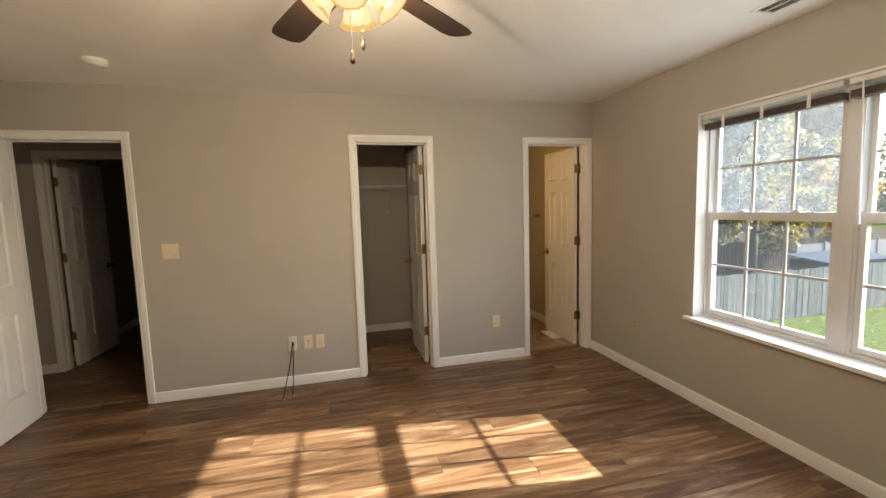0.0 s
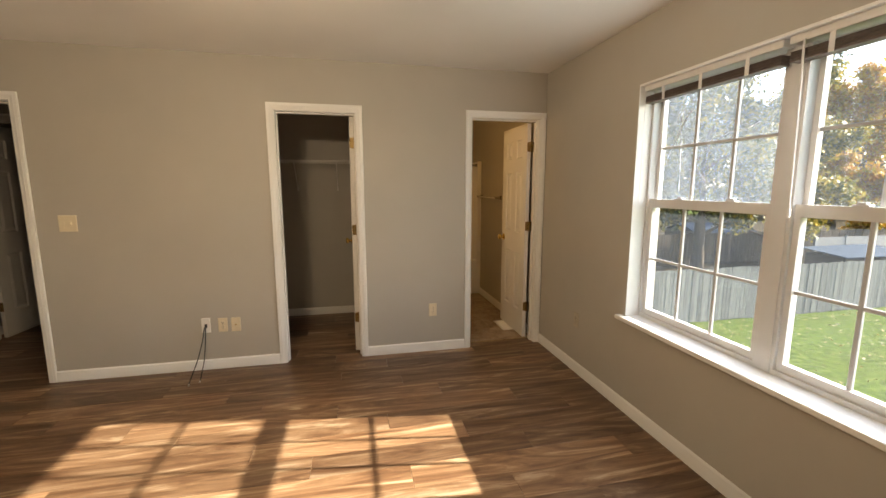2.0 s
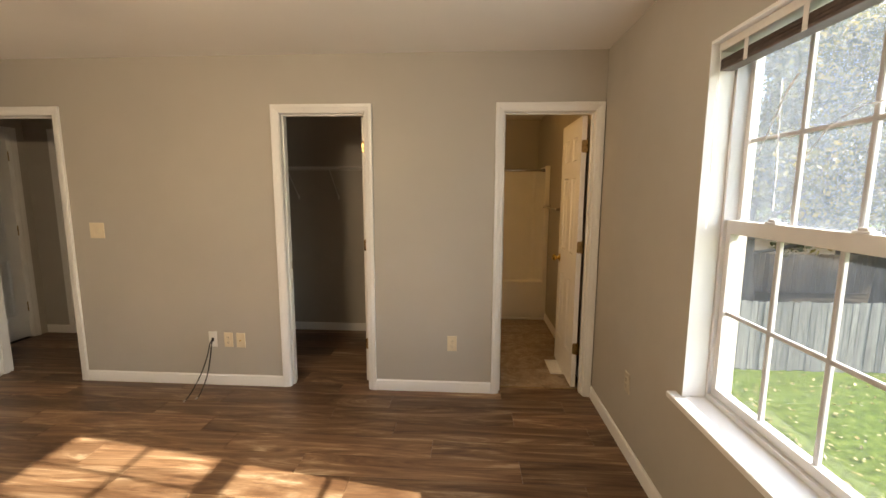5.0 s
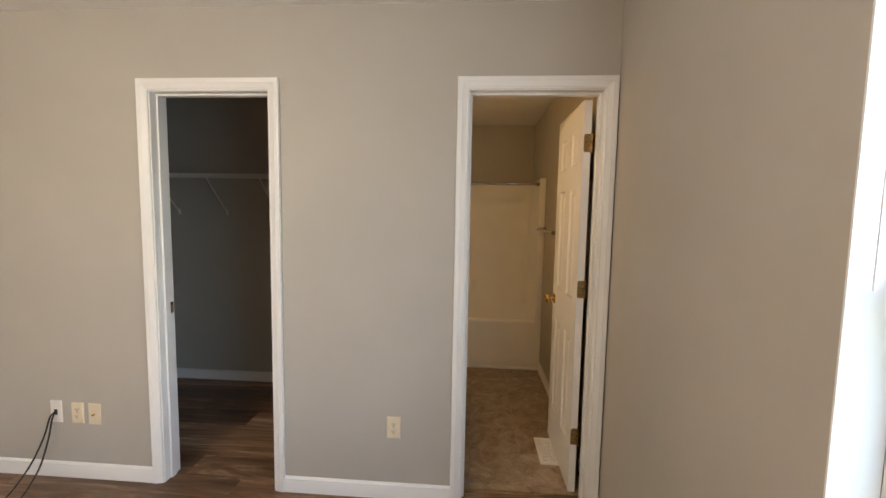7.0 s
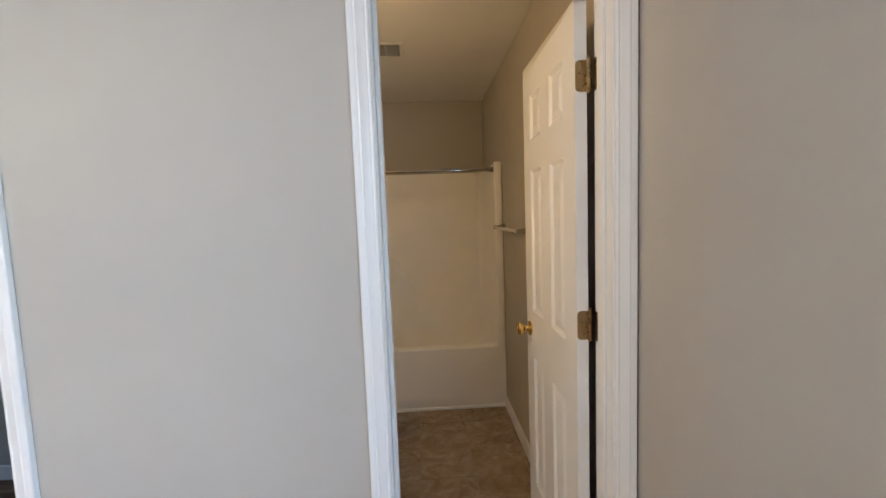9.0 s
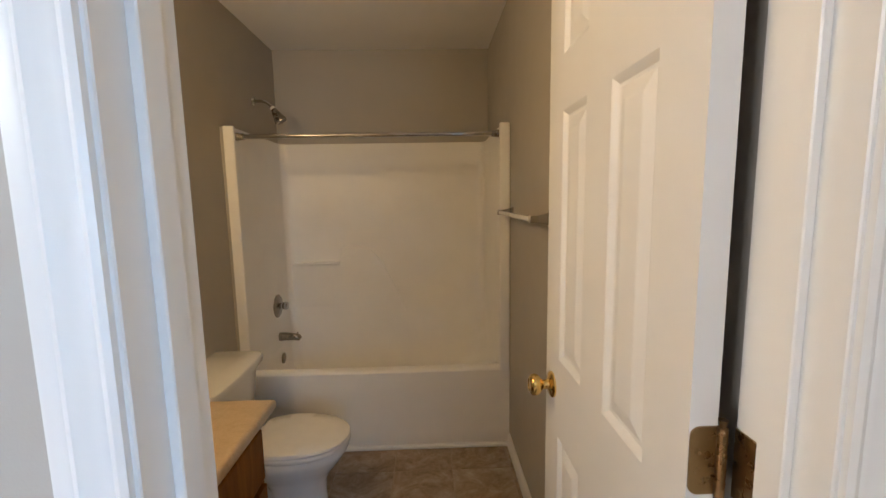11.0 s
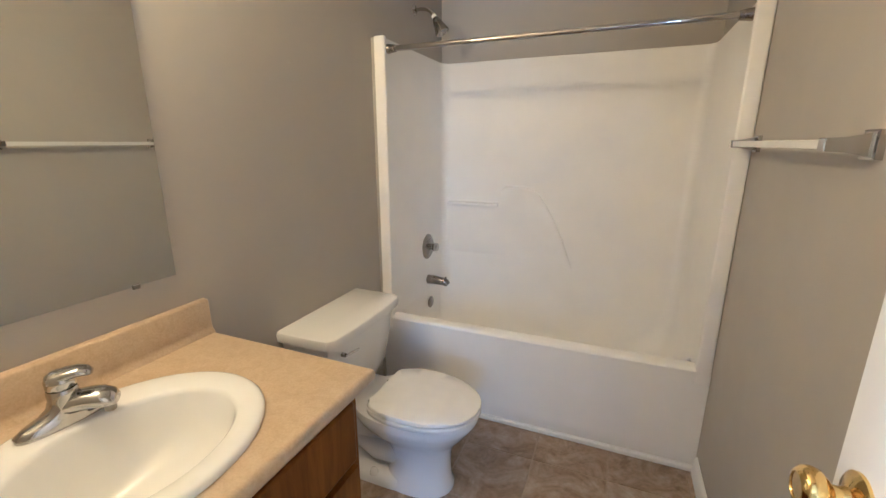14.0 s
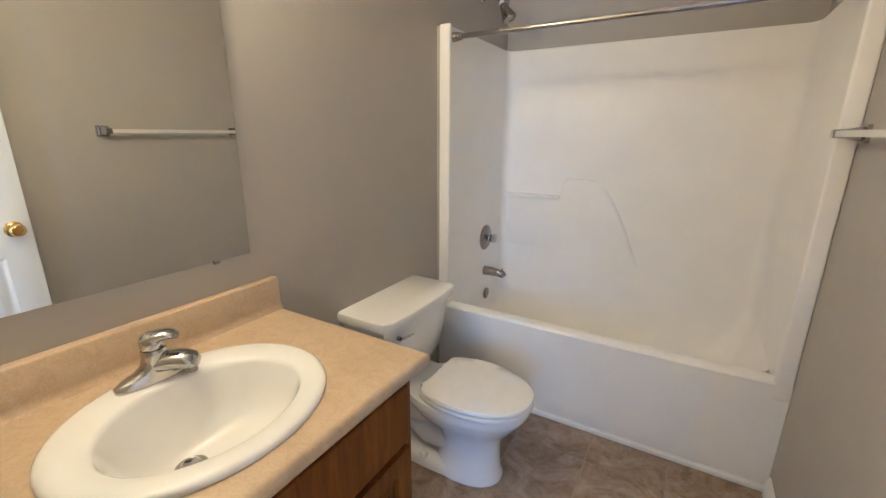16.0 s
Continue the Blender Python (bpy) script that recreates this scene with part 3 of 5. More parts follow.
def window(name, y0, y1, label):
    ob = tagged(new(name), label, "window", "twin window", "structure")
    part("window_frame", bevelled(frame_yz(B(), y0, y1, WZ0, WZ1 - 0.001, y0 + 0.014, y1 - 0.014, WZ0 + 0.022, WZ1 - 0.035, 2.541, 2.626), 0.002), VINYL, ob)
    for nm, x0, x1, z0, z1, st, lo, hi, mat in (("upper_sash", 2.592, 2.622, 1.335, 2.030, 0.022, 0.05, 0.032, GLASS_UP if y1 > WC + 0.2 else GLASS_MID), ("lower_sash", 2.556, 2.588, 0.660, 1.388, 0.027, 0.034, 0.052, GLASS_LOW)):
        a, b = y0 + 0.014, y1 - 0.014
        g = (a + st, b - st, z0 + lo, z1 - hi)
        sash = part(nm, bevelled(frame_yz(B(), a, b, z0, z1, *g, x0, x1), 0.003), VINYL, ob)
        xm = (x0 + x1) / 2
        for k in (1, 2):
            y = g[0] + (g[1] - g[0]) * k / 3
            part("muntin", box(B(), xm - 0.008, xm + 0.008, y - 0.0085, y + 0.0085, g[2], g[3], 0.003, 1), GRILLE, sash)
        z = (g[2] + g[3]) / 2
        part("muntin", box(B(), xm - 0.0075, xm + 0.0075, g[0], g[1], z - 0.008, z + 0.008, 0.003, 1), GRILLE, sash)
        pane = part("pane", box(B(), xm - 0.002, xm + 0.002, g[0] - 0.004, g[1] + 0.004, g[2] - 0.004, g[3] + 0.004), mat, sash, "dusty glass pane" if nm == "upper_sash" else "clear glass pane")
        if nm == "lower_sash":
            for t in (0.27, 0.73):
                y = g[0] + (g[1] - g[0]) * t
                lock = box(B(), 2.562, 2.592, y - 0.028, y + 0.028, z1, z1 + 0.008, 0.003, 2)
                box(lock, 2.566, 2.586, y - 0.016, y + 0.016, z1 + 0.0075, z1 + 0.017, 0.004, 2)
                part("sash_lock", lock, VINYL, sash)
    return ob


part("mullion", box(B(), 2.536, 2.627, WC - 0.0345, WC + 0.0345, WZ0, WZ1 - 0.0125, 0.002, 1), VINYL, lining)
window("window_1", WC + 0.035, WY1 - 0.0055, "white vinyl double-hung window with grid muntins")
window("window_2", WY0 + 0.0055, WC - 0.035, "white vinyl double-hung window with grid muntins")


def blind(y0, y1):
    ob = thing("window_blind", "raised horizontal blind, white headrail and slats coloured dark as backlit", "blind", "window blinds", "", pose(2.50, (y0 + y1) / 2, 1.952))
    w = (y1 - y0) / 2
    part("headrail", box(B(), -0.028, 0.028, -w, w, 0.070, 0.101, 0.003, 2), BLINDW, ob, "white headrail")
    part("bottom_rail", box(B(), -0.025, 0.025, -w + 0.006, w - 0.006, 0.0, 0.012, 0.003, 2), BLINDD, ob)
    for k in range(7):
        s = (k % 3 - 1) * 0.0012
        part("slat", box(B(), -0.024 + s, 0.024 + s, -w + 0.006, w - 0.006, 0.0130 + k * 0.0042, 0.0158 + k * 0.0042), BLINDD, ob)
    for t in (-0.62, 0.0, 0.62):
        part("ladder_tape", box(B(), -0.027, -0.0255, w * t - 0.010, w * t + 0.010, -0.001, 0.072), BLINDW, ob)
    return ob


b1 = blind(WC + 0.012, WY1 - 0.012)
b2 = blind(WY0 + 0.012, WC - 0.012)
bm = rod(B(), (-0.034, 0.350, 0.075), (-0.030, 0.334, -0.58), 0.0045, 8)
rod(bm, (-0.030, 0.334, -0.58), (-0.030, 0.333, -0.615), 0.006, 8)
part("tilt_wand", bm, BLINDW, b2, "white tilt wand")
part("lift_cord", rod(B(), (-0.030, 0.395, 0.075), (-0.030, 0.395, -0.60), 0.002, 6), BLINDW, b1)
web = thing("cobweb", "dusty white cobweb strands on the window pane", "cobweb", "", "", pose(2.5905, 2.0, 1.60))
WEBM = plain("dusty_cobweb", (0.75, 0.75, 0.76), 0.8, 0.05)


def strand(pts, r):
    fine, rr = [], random.Random(len(pts))
    for (y0, z0), (y1, z1) in zip(pts, pts[1:]):
        for s in range(5):
            t = s / 5
            fine.append((rr.uniform(-0.001, 0.0005), y0 + (y1 - y0) * t - 2.0 + rr.uniform(-1, 1) * 0.003, z0 + (z1 - z0) * t - 1.60 + rr.uniform(-1, 1) * 0.003))
    part("strand", tube(B(), fine, [r * rr.uniform(0.5, 1.5) for _ in fine], 5), WEBM, web)


strand([(2.10, 1.88), (2.14, 1.84), (2.18, 1.77), (2.21, 1.715), (2.24, 1.67), (2.26, 1.625)], 0.0030)
strand([(1.70, 1.757), (1.78, 1.73), (1.86, 1.73), (1.92, 1.708), (1.965, 1.684), (2.01, 1.63), (2.05, 1.596)], 0.0018)
strand([(2.175, 1.876), (2.165, 1.70), (2.155, 1.55), (2.151, 1.405)], 0.0022)


# ---- bedroom things ----
fan = thing("ceiling_fan", "dark-bladed ceiling fan with four lit glass shades", "ceiling fan", "", "", pose(0.070, 1.395, H))
part("canopy", lathe(B(), [(0.065, 0.0), (0.07, -0.02), (0.05, -0.055), (0.016, -0.06)]), BRONZE, fan, "dark bronze canopy", 40)
part("motor", lathe(B(), [(0.016, -0.055), (0.05, -0.085), (0.115, -0.10), (0.125, -0.13), (0.125, -0.17), (0.10, -0.20), (0.06, -0.215), (0.05, -0.235), (0.06, -0.25), (0.06, -0.27), (0.03, -0.28)]), BRONZE, fan, "dark bronze motor housing", 40)
for k in range(5):
    a = 41.3 - 72 * k
    m = pose(0, 0, -0.185, 0, 0, a) @ pose(0, 0, 0, 9, 0, 0)
    bm = B()
    rings = []
    for z in (-0.003, 0.003):
        ring = []
        for x, y in ((0.19, -0.045), (0.22, -0.058), (0.45, -0.066), (0.62, -0.07), (0.665, -0.06), (0.685, -0.03), (0.685, 0.03), (0.665, 0.06), (0.62, 0.07), (0.45, 0.066), (0.22, 0.058), (0.19, 0.045)):
            ring.append(bm.verts.new(m @ Vector((x, y, z))))
        rings.append(ring)
    skin(bm, rings)
    part("blade", bm, BLADE, fan, "dark walnut blade")
    bm = box(B(), 0.10, 0.24, -0.02, 0.02, -0.010, -0.004, 0.002, 1)
    bmesh.ops.transform(bm, matrix=m, verts=bm.verts[:])
    part("blade_iron", bm, BRONZE, fan)
for k in range(4):
    a = radians(80 + 90 * k)
    axis = Vector((math.cos(a) * 0.66, math.sin(a) * 0.66, -0.75)).normalized()
    base = Vector((math.cos(a) * 0.045, math.sin(a) * 0.045, -0.215))
    m = Matrix.Translation(base) @ axis.to_track_quat("Z", "Y").to_matrix().to_4x4()
    part("lamp_arm", lathe(B(), [(0.014, -0.02), (0.014, 0.02), (0.024, 0.024), (0.026, 0.045), (0.020, 0.05)], m, 16), BRONZE, fan, "", 40)
    sh = B()
    prof = [(0.024, 0.035), (0.036, 0.050), (0.046, 0.075), (0.050, 0.10), (0.056, 0.118), (0.070, 0.132), (0.073, 0.1335), (0.066, 0.131), (0.053, 0.118), (0.047, 0.10), (0.043, 0.075), (0.033, 0.052)]
    rings = []
    for r, z in [(r * 0.92, z * 0.95) for r, z in prof]:
        ring = []
        for q in range(32):
            t = 2 * math.pi * q / 32
            rr = r * (1 + 0.035 * math.cos(6 * t) * max(0, (r - 0.045) / 0.028))
            ring.append(sh.verts.new(m @ Vector((rr * math.cos(t), rr * math.sin(t), z))))
        rings.append(ring)
    skin(sh, rings[:5] , True, False)
    skin(sh, rings[7:], True, False)
    rm = B()
    skin(rm, [[rm.verts.new(v.co) for v in ring] for ring in rings[4:8]], True, False)
    shade = part("shade", sh, SHADE, fan, "frosted amber glass tulip shade, lit", 60)
    rim = part("shade_rim", rm, SHADE_RIM, shade, "amber flared rim", 60)
    rim.visible_shadow = shade.visible_shadow = False
    fl = lamp("fan_lamp", "POINT", 3.2, (1.0, 0.78, 0.54), Matrix.Translation(Vector((0.070, 1.395, H)) + m @ Vector((0, 0, 0.105))), radius=0.025)
    part("bulb", lathe(B(), [(0.006, 0.05), (0.014, 0.058), (0.022, 0.075), (0.024, 0.09), (0.019, 0.104), (0.006, 0.112)], m, 16), BULB, shade, "lit bulb", 60).visible_shadow = False
for x, y, z, nm, w in ((-0.01, 0.0, -0.455, "pull_chain", 1.0), (0.027, 0.01, -0.405, "pull_chain", 0.8)):
    bm = rod(B(), (x, y, -0.27), (x, y, z), 0.0014, 6)
    lathe(bm, [(0.002, 0.012), (0.005, 0.004), (0.009 * w, -0.018), (0.008 * w, -0.026), (0.003, -0.032)], Matrix.Translation((x, y, z)), 12)
    part(nm, bm, BRONZE, fan, "bronze pull chain with drop-shaped fob")

smoke = thing("smoke_detector", "round white smoke detector on the ceiling", "smoke detector", "", "", pose(-1.40, 3.05, H))
part("body", lathe(B(), [(0.066, 0.0), (0.068, -0.008), (0.064, -0.020), (0.050, -0.034), (0.046, -0.036), (0.045, -0.031), (0.040, -0.031), (0.036, -0.037), (0.004, -0.038)], n=36), PLATEW, smoke, "", 40)
part("test_button", lathe(B(), [(0.009, -0.037), (0.009, -0.040), (0.003, -0.0405)], n=14), PLATEW, smoke)


def register(name, x, y, z, lx, ly, up, label, mat, slats):
    """A louvred air register, its long side along y; up: +1 on a floor, -1 on a ceiling."""
    ob = thing(name, label, "air vent", "", "", pose(x, y, z))
    bm = holed(B(), (-lx / 2, lx / 2), (-ly / 2, ly / 2), [(-lx / 2 + 0.02, lx / 2 - 0.02, -ly / 2 + 0.02, ly / 2 - 0.02)], 0.006 * up, lambda u, v, d: (u, v, d))
    part("frame", bevelled(bm, 0.002), mat, ob)
    part("backing", box(B(), -lx / 2 + 0.02, lx / 2 - 0.02, -ly / 2 + 0.02, ly / 2 - 0.02, *sorted((0.0002 * up, 0.001 * up))), VENTBACK, ob, "dark opening")
    for k in range(slats):
        v = -ly / 2 + 0.02 + (ly - 0.04) * (k + 0.5) / slats
        s = box(B(), -lx / 2 + 0.02, lx / 2 - 0.02, -0.0035, 0.0035, -0.0006, 0.0006)
        bmesh.ops.transform(s, matrix=pose(0, v, 0.004 * up, 28), verts=s.verts[:])
        part("slat", s, mat, ob)
    part("divider", box(B(), -0.003, 0.003, -ly / 2 + 0.02, ly / 2 - 0.02, *sorted((0.001 * up, 0.0055 * up))), mat, ob)
    return ob


register("ceiling_vent", 2.19, 1.585, H, 0.15, 0.31, -1, "white metal louvred ceiling air vent", PLATEW, 18)
register("floor_vent", 2.285, 4.11, 0.0, 0.115, 0.29, 1, "white metal floor register on the bathroom tiles", PLATEW, 16)
register("exhaust_vent", 1.70, 5.12, H, 0.20, 0.22, -1, "white slotted exhaust fan grille on the ceiling", PLATEW, 14)


def plate(bm, w, h):
    rings = []
    for s, d in ((0.0, 0.0), (0.0, -0.003), (0.003, -0.0055), (0.006, -0.006)):
        a, b = w / 2 - s, h / 2 - s
        rings.append([bm.verts.new(q) for q in ((-a, d, -b), (a, d, -b), (a, d, b), (-a, d, b))])
    skin(bm, rings)
    return bm


def wall_plate(name, x, z, w, h, mat, label, category, group=""):
    ob = thing(name, label, category, group, "", pose(x, YN, z))
    part("plate", plate(B(), w, h), mat, ob)
    return ob


sw = wall_plate("light_switch", -1.278, 1.198, 0.115, 0.118, PLATE, "ivory double switch plate on the wall", "light switch")
part("toggle", box(B(), 0.018, 0.028, -0.017, -0.004, -0.010, 0.010, 0.002, 1), PLATE, sw)
part("blank_insert", box(B(), -0.030, -0.016, -0.0075, -0.004, -0.014, 0.014, 0.001, 1), PLATE, sw)
for sx in (-0.023, 0.023):
    for sz in (-0.031, 0.031):
        part("screw", lathe(B(), [(0.003, 0), (0.0026, 0.0012)], Matrix.Translation((sx, -0.0058, sz)) @ Matrix.Rotation(math.pi / 2, 4, "X"), 8), PLATE, sw)


def duplex(x, z, turned=None):
    tone = PLATET if turned else PLATE
    ob = wall_plate("power_outlet", x, z, 0.070, 0.115, tone, ("tan" if turned else "ivory") + " duplex power outlet on the wall", "power outlet", "bedroom power outlets")
    for s in (-0.0195, 0.0195):
        f = B()
        rings = oval_rings(f, [(0, 0, -0.0055, 0.0165, 0.014), (0, 0, -0.0085, 0.0165, 0.014), (0, 0, -0.009, 0.0158, 0.0133)], 20, 3.2)
        skin(f, rings)
        for v in f.verts:
            v.co = Vector((v.co.x, v.co.z, v.co.y + s))
        face = part("receptacle", f, tone, ob)
        for dx in (-0.0065, 0.0065):
            part("slot", box(B(), dx - 0.0013, dx + 0.0013, -0.0095, -0.0088, s - 0.001, s + 0.0075), SLOT, face)
        part("ground_hole", box(B(), -0.0022, 0.0022, -0.0095, -0.0088, s - 0.0095, s - 0.005), SLOT, face)
    part("screw", lathe(B(), [(0.003, 0), (0.0026, 0.0012)], Matrix.Translation((0, -0.0058, 0)) @ Matrix.Rotation(math.pi / 2, 4, "X"), 8), OLDBRASS, ob)
    if turned:
        ob.matrix_world = turned


duplex(-0.303, 0.363)
duplex(1.418, 0.378)
duplex(0, 0, pose(XE, 2.945, 0.42, 0, 0, -90))
jack = wall_plate("cable_plate", -0.206, 0.361, 0.070, 0.115, PLATE, "ivory cable jack plate on the wall", "wall plate")
part("jack", lathe(B(), [(0.006, 0), (0.006, 0.004), (0.0045, 0.005), (0.0045, 0.012), (0.001, 0.012)], Matrix.Translation((0, -0.0055, 0)) @ Matrix.Rotation(math.pi / 2, 4, "X"), 12), BRASS, jack, "brass coaxial jack")
cp = wall_plate("coax_outlet", -0.427, 0.366, 0.066, 0.122, PLATEW, "white wall plate with two black cables", "wall plate")
part("opening", box(B(), -0.010, 0.010, -0.0075, -0.0055, -0.018, 0.012, 0.001, 1), SLOT, cp)
for k, pts in enumerate((((-0.427, YN - 0.008, 0.365), (-0.432, YN - 0.035, 0.345), (-0.445, YN - 0.06, 0.25), (-0.47, YN - 0.11, 0.13), (-0.492, YN - 0.18, 0.04), (-0.495, YN - 0.235, 0.008), (-0.485, YN - 0.285, 0.006)),
                        ((-0.427, YN - 0.008, 0.360), (-0.425, YN - 0.030, 0.335), (-0.425, YN - 0.055, 0.24), (-0.428, YN - 0.10, 0.12), (-0.432, YN - 0.16, 0.04), (-0.430, YN - 0.205, 0.008), (-0.424, YN - 0.24, 0.006)))):
    c = thing("coax_cable", "thin black coaxial cable hanging to the floor", "cable", "cables on the door wall", "", Matrix.Translation(pts[-1]))
    o = Vector(pts[-1])
    fine = []
    for i in range(len(pts) - 1):
        p0, p1, p2, p3 = (Vector(pts[max(0, min(len(pts) - 1, i + q))]) for q in (-1, 0, 1, 2))
        for s in range(6):
            t = s / 6
            fine.append(0.5 * ((2 * p1) + (p2 - p0) * t + (2 * p0 - 5 * p1 + 4 * p2 - p3) * t * t + (3 * p1 - p0 - 3 * p2 + p3) * t ** 3) - o)
    fine.append(Vector((0, 0, 0)))
    part("jacket", tube(B(), fine, 0.0042, 8), BLACK, c, "", 60)
    d = (fine[-1] - fine[-3]).normalized()
    part("connector", rod(B(), fine[-1] - d * 0.004, fine[-1] + d * 0.018, 0.0055, 8), STEEL, c, "metal F connector")

# ---- closet ----
shelf = thing("wire_shelf", "white wire closet shelf on angled brackets", "shelf", "", "", pose(-0.185, 4.94, 1.735))
bm = B()
for y in (-0.295, -0.15, -0.006):
    rod(bm, (-1.0, y, 0), (1.0, y, 0), 0.0032, 6)
rod(bm, (-1.0, -0.295, -0.028), (1.0, -0.295, -0.028), 0.0032, 6)
part("rail", bm, WIRE, shelf)
bm = B()
for k in range(79):
    x = -0.99 + k * 0.0254
    tube(bm, [(x, -0.004, 0.004), (x, -0.297, 0.004), (x, -0.298, -0.028)], 0.0015, 4)
tagged(part("wires", bm, WIRE, shelf), kind="stuff")
for x in (-0.49, -0.07, 0.355, 0.78):
    bm = tube(B(), [(x, -0.292, -0.008), (x, -0.27, -0.026), (x, -0.03, -0.268), (x, -0.012, -0.29), (x, -0.004, -0.30)], 0.0045, 8)
    box(bm, x - 0.008, x + 0.008, -0.006, -0.001, -0.315, -0.27, 0.001, 1)
    part("bracket", bm, WIRE, shelf, "white angled bracket")

# ---- bathroom ----
vanity = thing("vanity_cabinet", "honey oak vanity cabinet under the countertop", "cabinet", "", "", pose(XB, YB, 0))
VL, VD = 0.753, 0.533
part("side_panel", box(B(), 0.003, VD - 0.02, VL - 0.016, VL, 0.0, 0.772), OAK, vanity)
part("side_panel", box(B(), 0.003, VD - 0.02, 0.006, 0.022, 0.0, 0.772), OAK, vanity)
part("bottom", box(B(), 0.003, VD - 0.02, 0.022, VL - 0.016, 0.09, 0.106), OAK, vanity)
part("toe_kick", box(B(), VD - 0.09, VD - 0.075, 0.022, VL - 0.016, 0.0, 0.09), OAK, vanity)
part("face_frame", bevelled(holed(B(), (0.006, VL), (0.09, 0.772), [(0.05, VL - 0.05, 0.13, 0.555), (0.05, VL - 0.05, 0.60, 0.735)], 0.019, lambda u, v, d: (VD - 0.0195 + d, u, v)), 0.0015), OAK, vanity)


def cab_door(name, y0, y1, z0, z1, arch):
    ob = part(name, bevelled(holed(B(), (y0, y1), (z0, z1), [(y0 + 0.052, y1 - 0.052, z0 + 0.052, z1 - 0.052)], 0.019, lambda u, v, d: (VD + 0.0005 + d, u, v)), 0.003), OAK, vanity)
    bm = B()
    rings = []
    for s, d in ((0.0, 0.004), (0.006, 0.005), (0.028, 0.014), (0.032, 0.0145)):
        a, b, c, e = y0 + 0.052 + s, y1 - 0.052 - s, z0 + 0.052 + s, z1 - 0.052 - s
        rings.append([bm.verts.new((VD + d, u, v)) for u, v in ((a, c), (b, c), (b, e), (a, e))])
    skin(bm, rings)
    part("raised_panel", bm, OAK, ob)
    return ob


cab_door("cabinet_door", 0.035, VL / 2 - 0.004, 0.115, 0.57, True)
cab_door("cabinet_door", VL / 2 + 0.004, VL - 0.03, 0.115, 0.57, True)
part("drawer_front", box(B(), VD + 0.0005, VD + 0.019, 0.035, VL - 0.03, 0.588, 0.748, 0.006, 2), OAK, vanity)

ct = thing("countertop", "beige speckled laminate countertop with backsplash", "countertop", "", "", pose(XB, YB, 0.772))
SX, SY, SA, SB = 0.306, 0.374, 0.214, 0.248       # sink: centre and half-axes on the counter
CL, CD, CT = 0.785, 0.573, 0.038
bm = B()
ell = oval_rings(bm, [(SX, SY, CT, SA - 0.02, SB - 0.02)], 48)[0]
# top sheet: from the sink's cut-out to the rounded outer edge
def outer(k, inset, z):
    t = 2 * math.pi * k / 48
    x0, x1, y0, y1 = 0.002, CD - inset, 0.002, CL - inset
    for cx in (x0, x1):
        for cy in (y0, y1):
            a = math.atan2(cy - SY, cx - SX) % (2 * math.pi)
            if round(a * 48 / (2 * math.pi)) % 48 == k:
                t = a
    c, s = math.cos(t), math.sin(t)
    q = min(((x1 if c > 0 else x0) - SX) / c if abs(c) > 1e-6 else 9, ((y1 if s > 0 else y0) - SY) / s if abs(s) > 1e-6 else 9)
    return (SX + c * q, SY + s * q, z)
rings = [ell]
for inset, z in ((0.014, CT), (0.007, CT - 0.002), (0.002, CT - 0.007), (0.0, CT - 0.016), (0.001, 0.010), (0.006, 0.002), (0.012, 0.0)):
    rings.append([bm.verts.new(outer(k, inset, z)) for k in range(48)])
rings.append([bm.verts.new((v.co.x, v.co.y, 0.0)) for v in ell])
skin(bm, rings, True, False)
part("top", bm, TOP, ct, "", 50)
bm = B()
prof = [(0.002, CT - 0.001), (0.002, CT + 0.095), (0.008, CT + 0.100), (0.022, CT + 0.099), (0.028, CT + 0.093), (0.029, CT + 0.02), (0.033, CT + 0.006), (0.042, CT + 0.0005), (0.042, CT - 0.001)]
sweep(bm, prof, [lambda u, v: (u, 0.003, v), lambda u, v: (u, CL - 0.006, v), lambda u, v: (0.002 + (u - 0.002) * 0.8, CL - 0.001, v - 0.003 if v > CT + 0.05 else v)])
part("backsplash", bm, TOP, ct, "", 50)

sink = thing("sink", "white oval porcelain drop-in sink", "sink", "", "", pose(XB + SX, YB + SY, 0.772 + CT))
bm = B()
sp = [(0, 0, 0.0005, SA, SB), (0, 0, 0.008, SA + 0.0005, SB + 0.0005), (0, 0, 0.013, SA - 0.005, SB - 0.005), (0, 0, 0.0155, SA - 0.012, SB - 0.012), (0.006, 0, 0.0150, SA - 0.03, SB - 0.036), (0.018, 0, 0.0137, 0.152, 0.190), (0.020, 0, 0.0105, 0.146, 0.184), (0.020, 0, 0.003, 0.142, 0.180), (0.018, 0, -0.028, 0.134, 0.170), (0.013, -0.003, -0.068, 0.121, 0.153), (0.004, -0.010, -0.104, 0.100, 0.123), (-0.011, -0.018, -0.125, 0.071, 0.083), (-0.023, -0.025, -0.134, 0.041, 0.045), (-0.028, -0.028, -0.138, 0.022, 0.022)]
skin(bm, oval_rings(bm, sp, 56), True, False)
part("basin", bm, PORCELAIN, sink, "", 70)
part("drain_ring", lathe(B(), [(0.012, -0.1355), (0.0225, -0.1335), (0.024, -0.1318), (0.030, -0.1290), (0.031, -0.1305)], Matrix.Translation((-0.028, -0.028, -0.0015)), 28, False), DRAINM, sink, "dull metal drain", 50)
part("drain_hole", lathe(B(), [(0.001, -0.142), (0.0225, -0.142), (0.0225, -0.134)], Matrix.Translation((-0.028, -0.028, -0.0015)), 20, False), SLOT, sink)
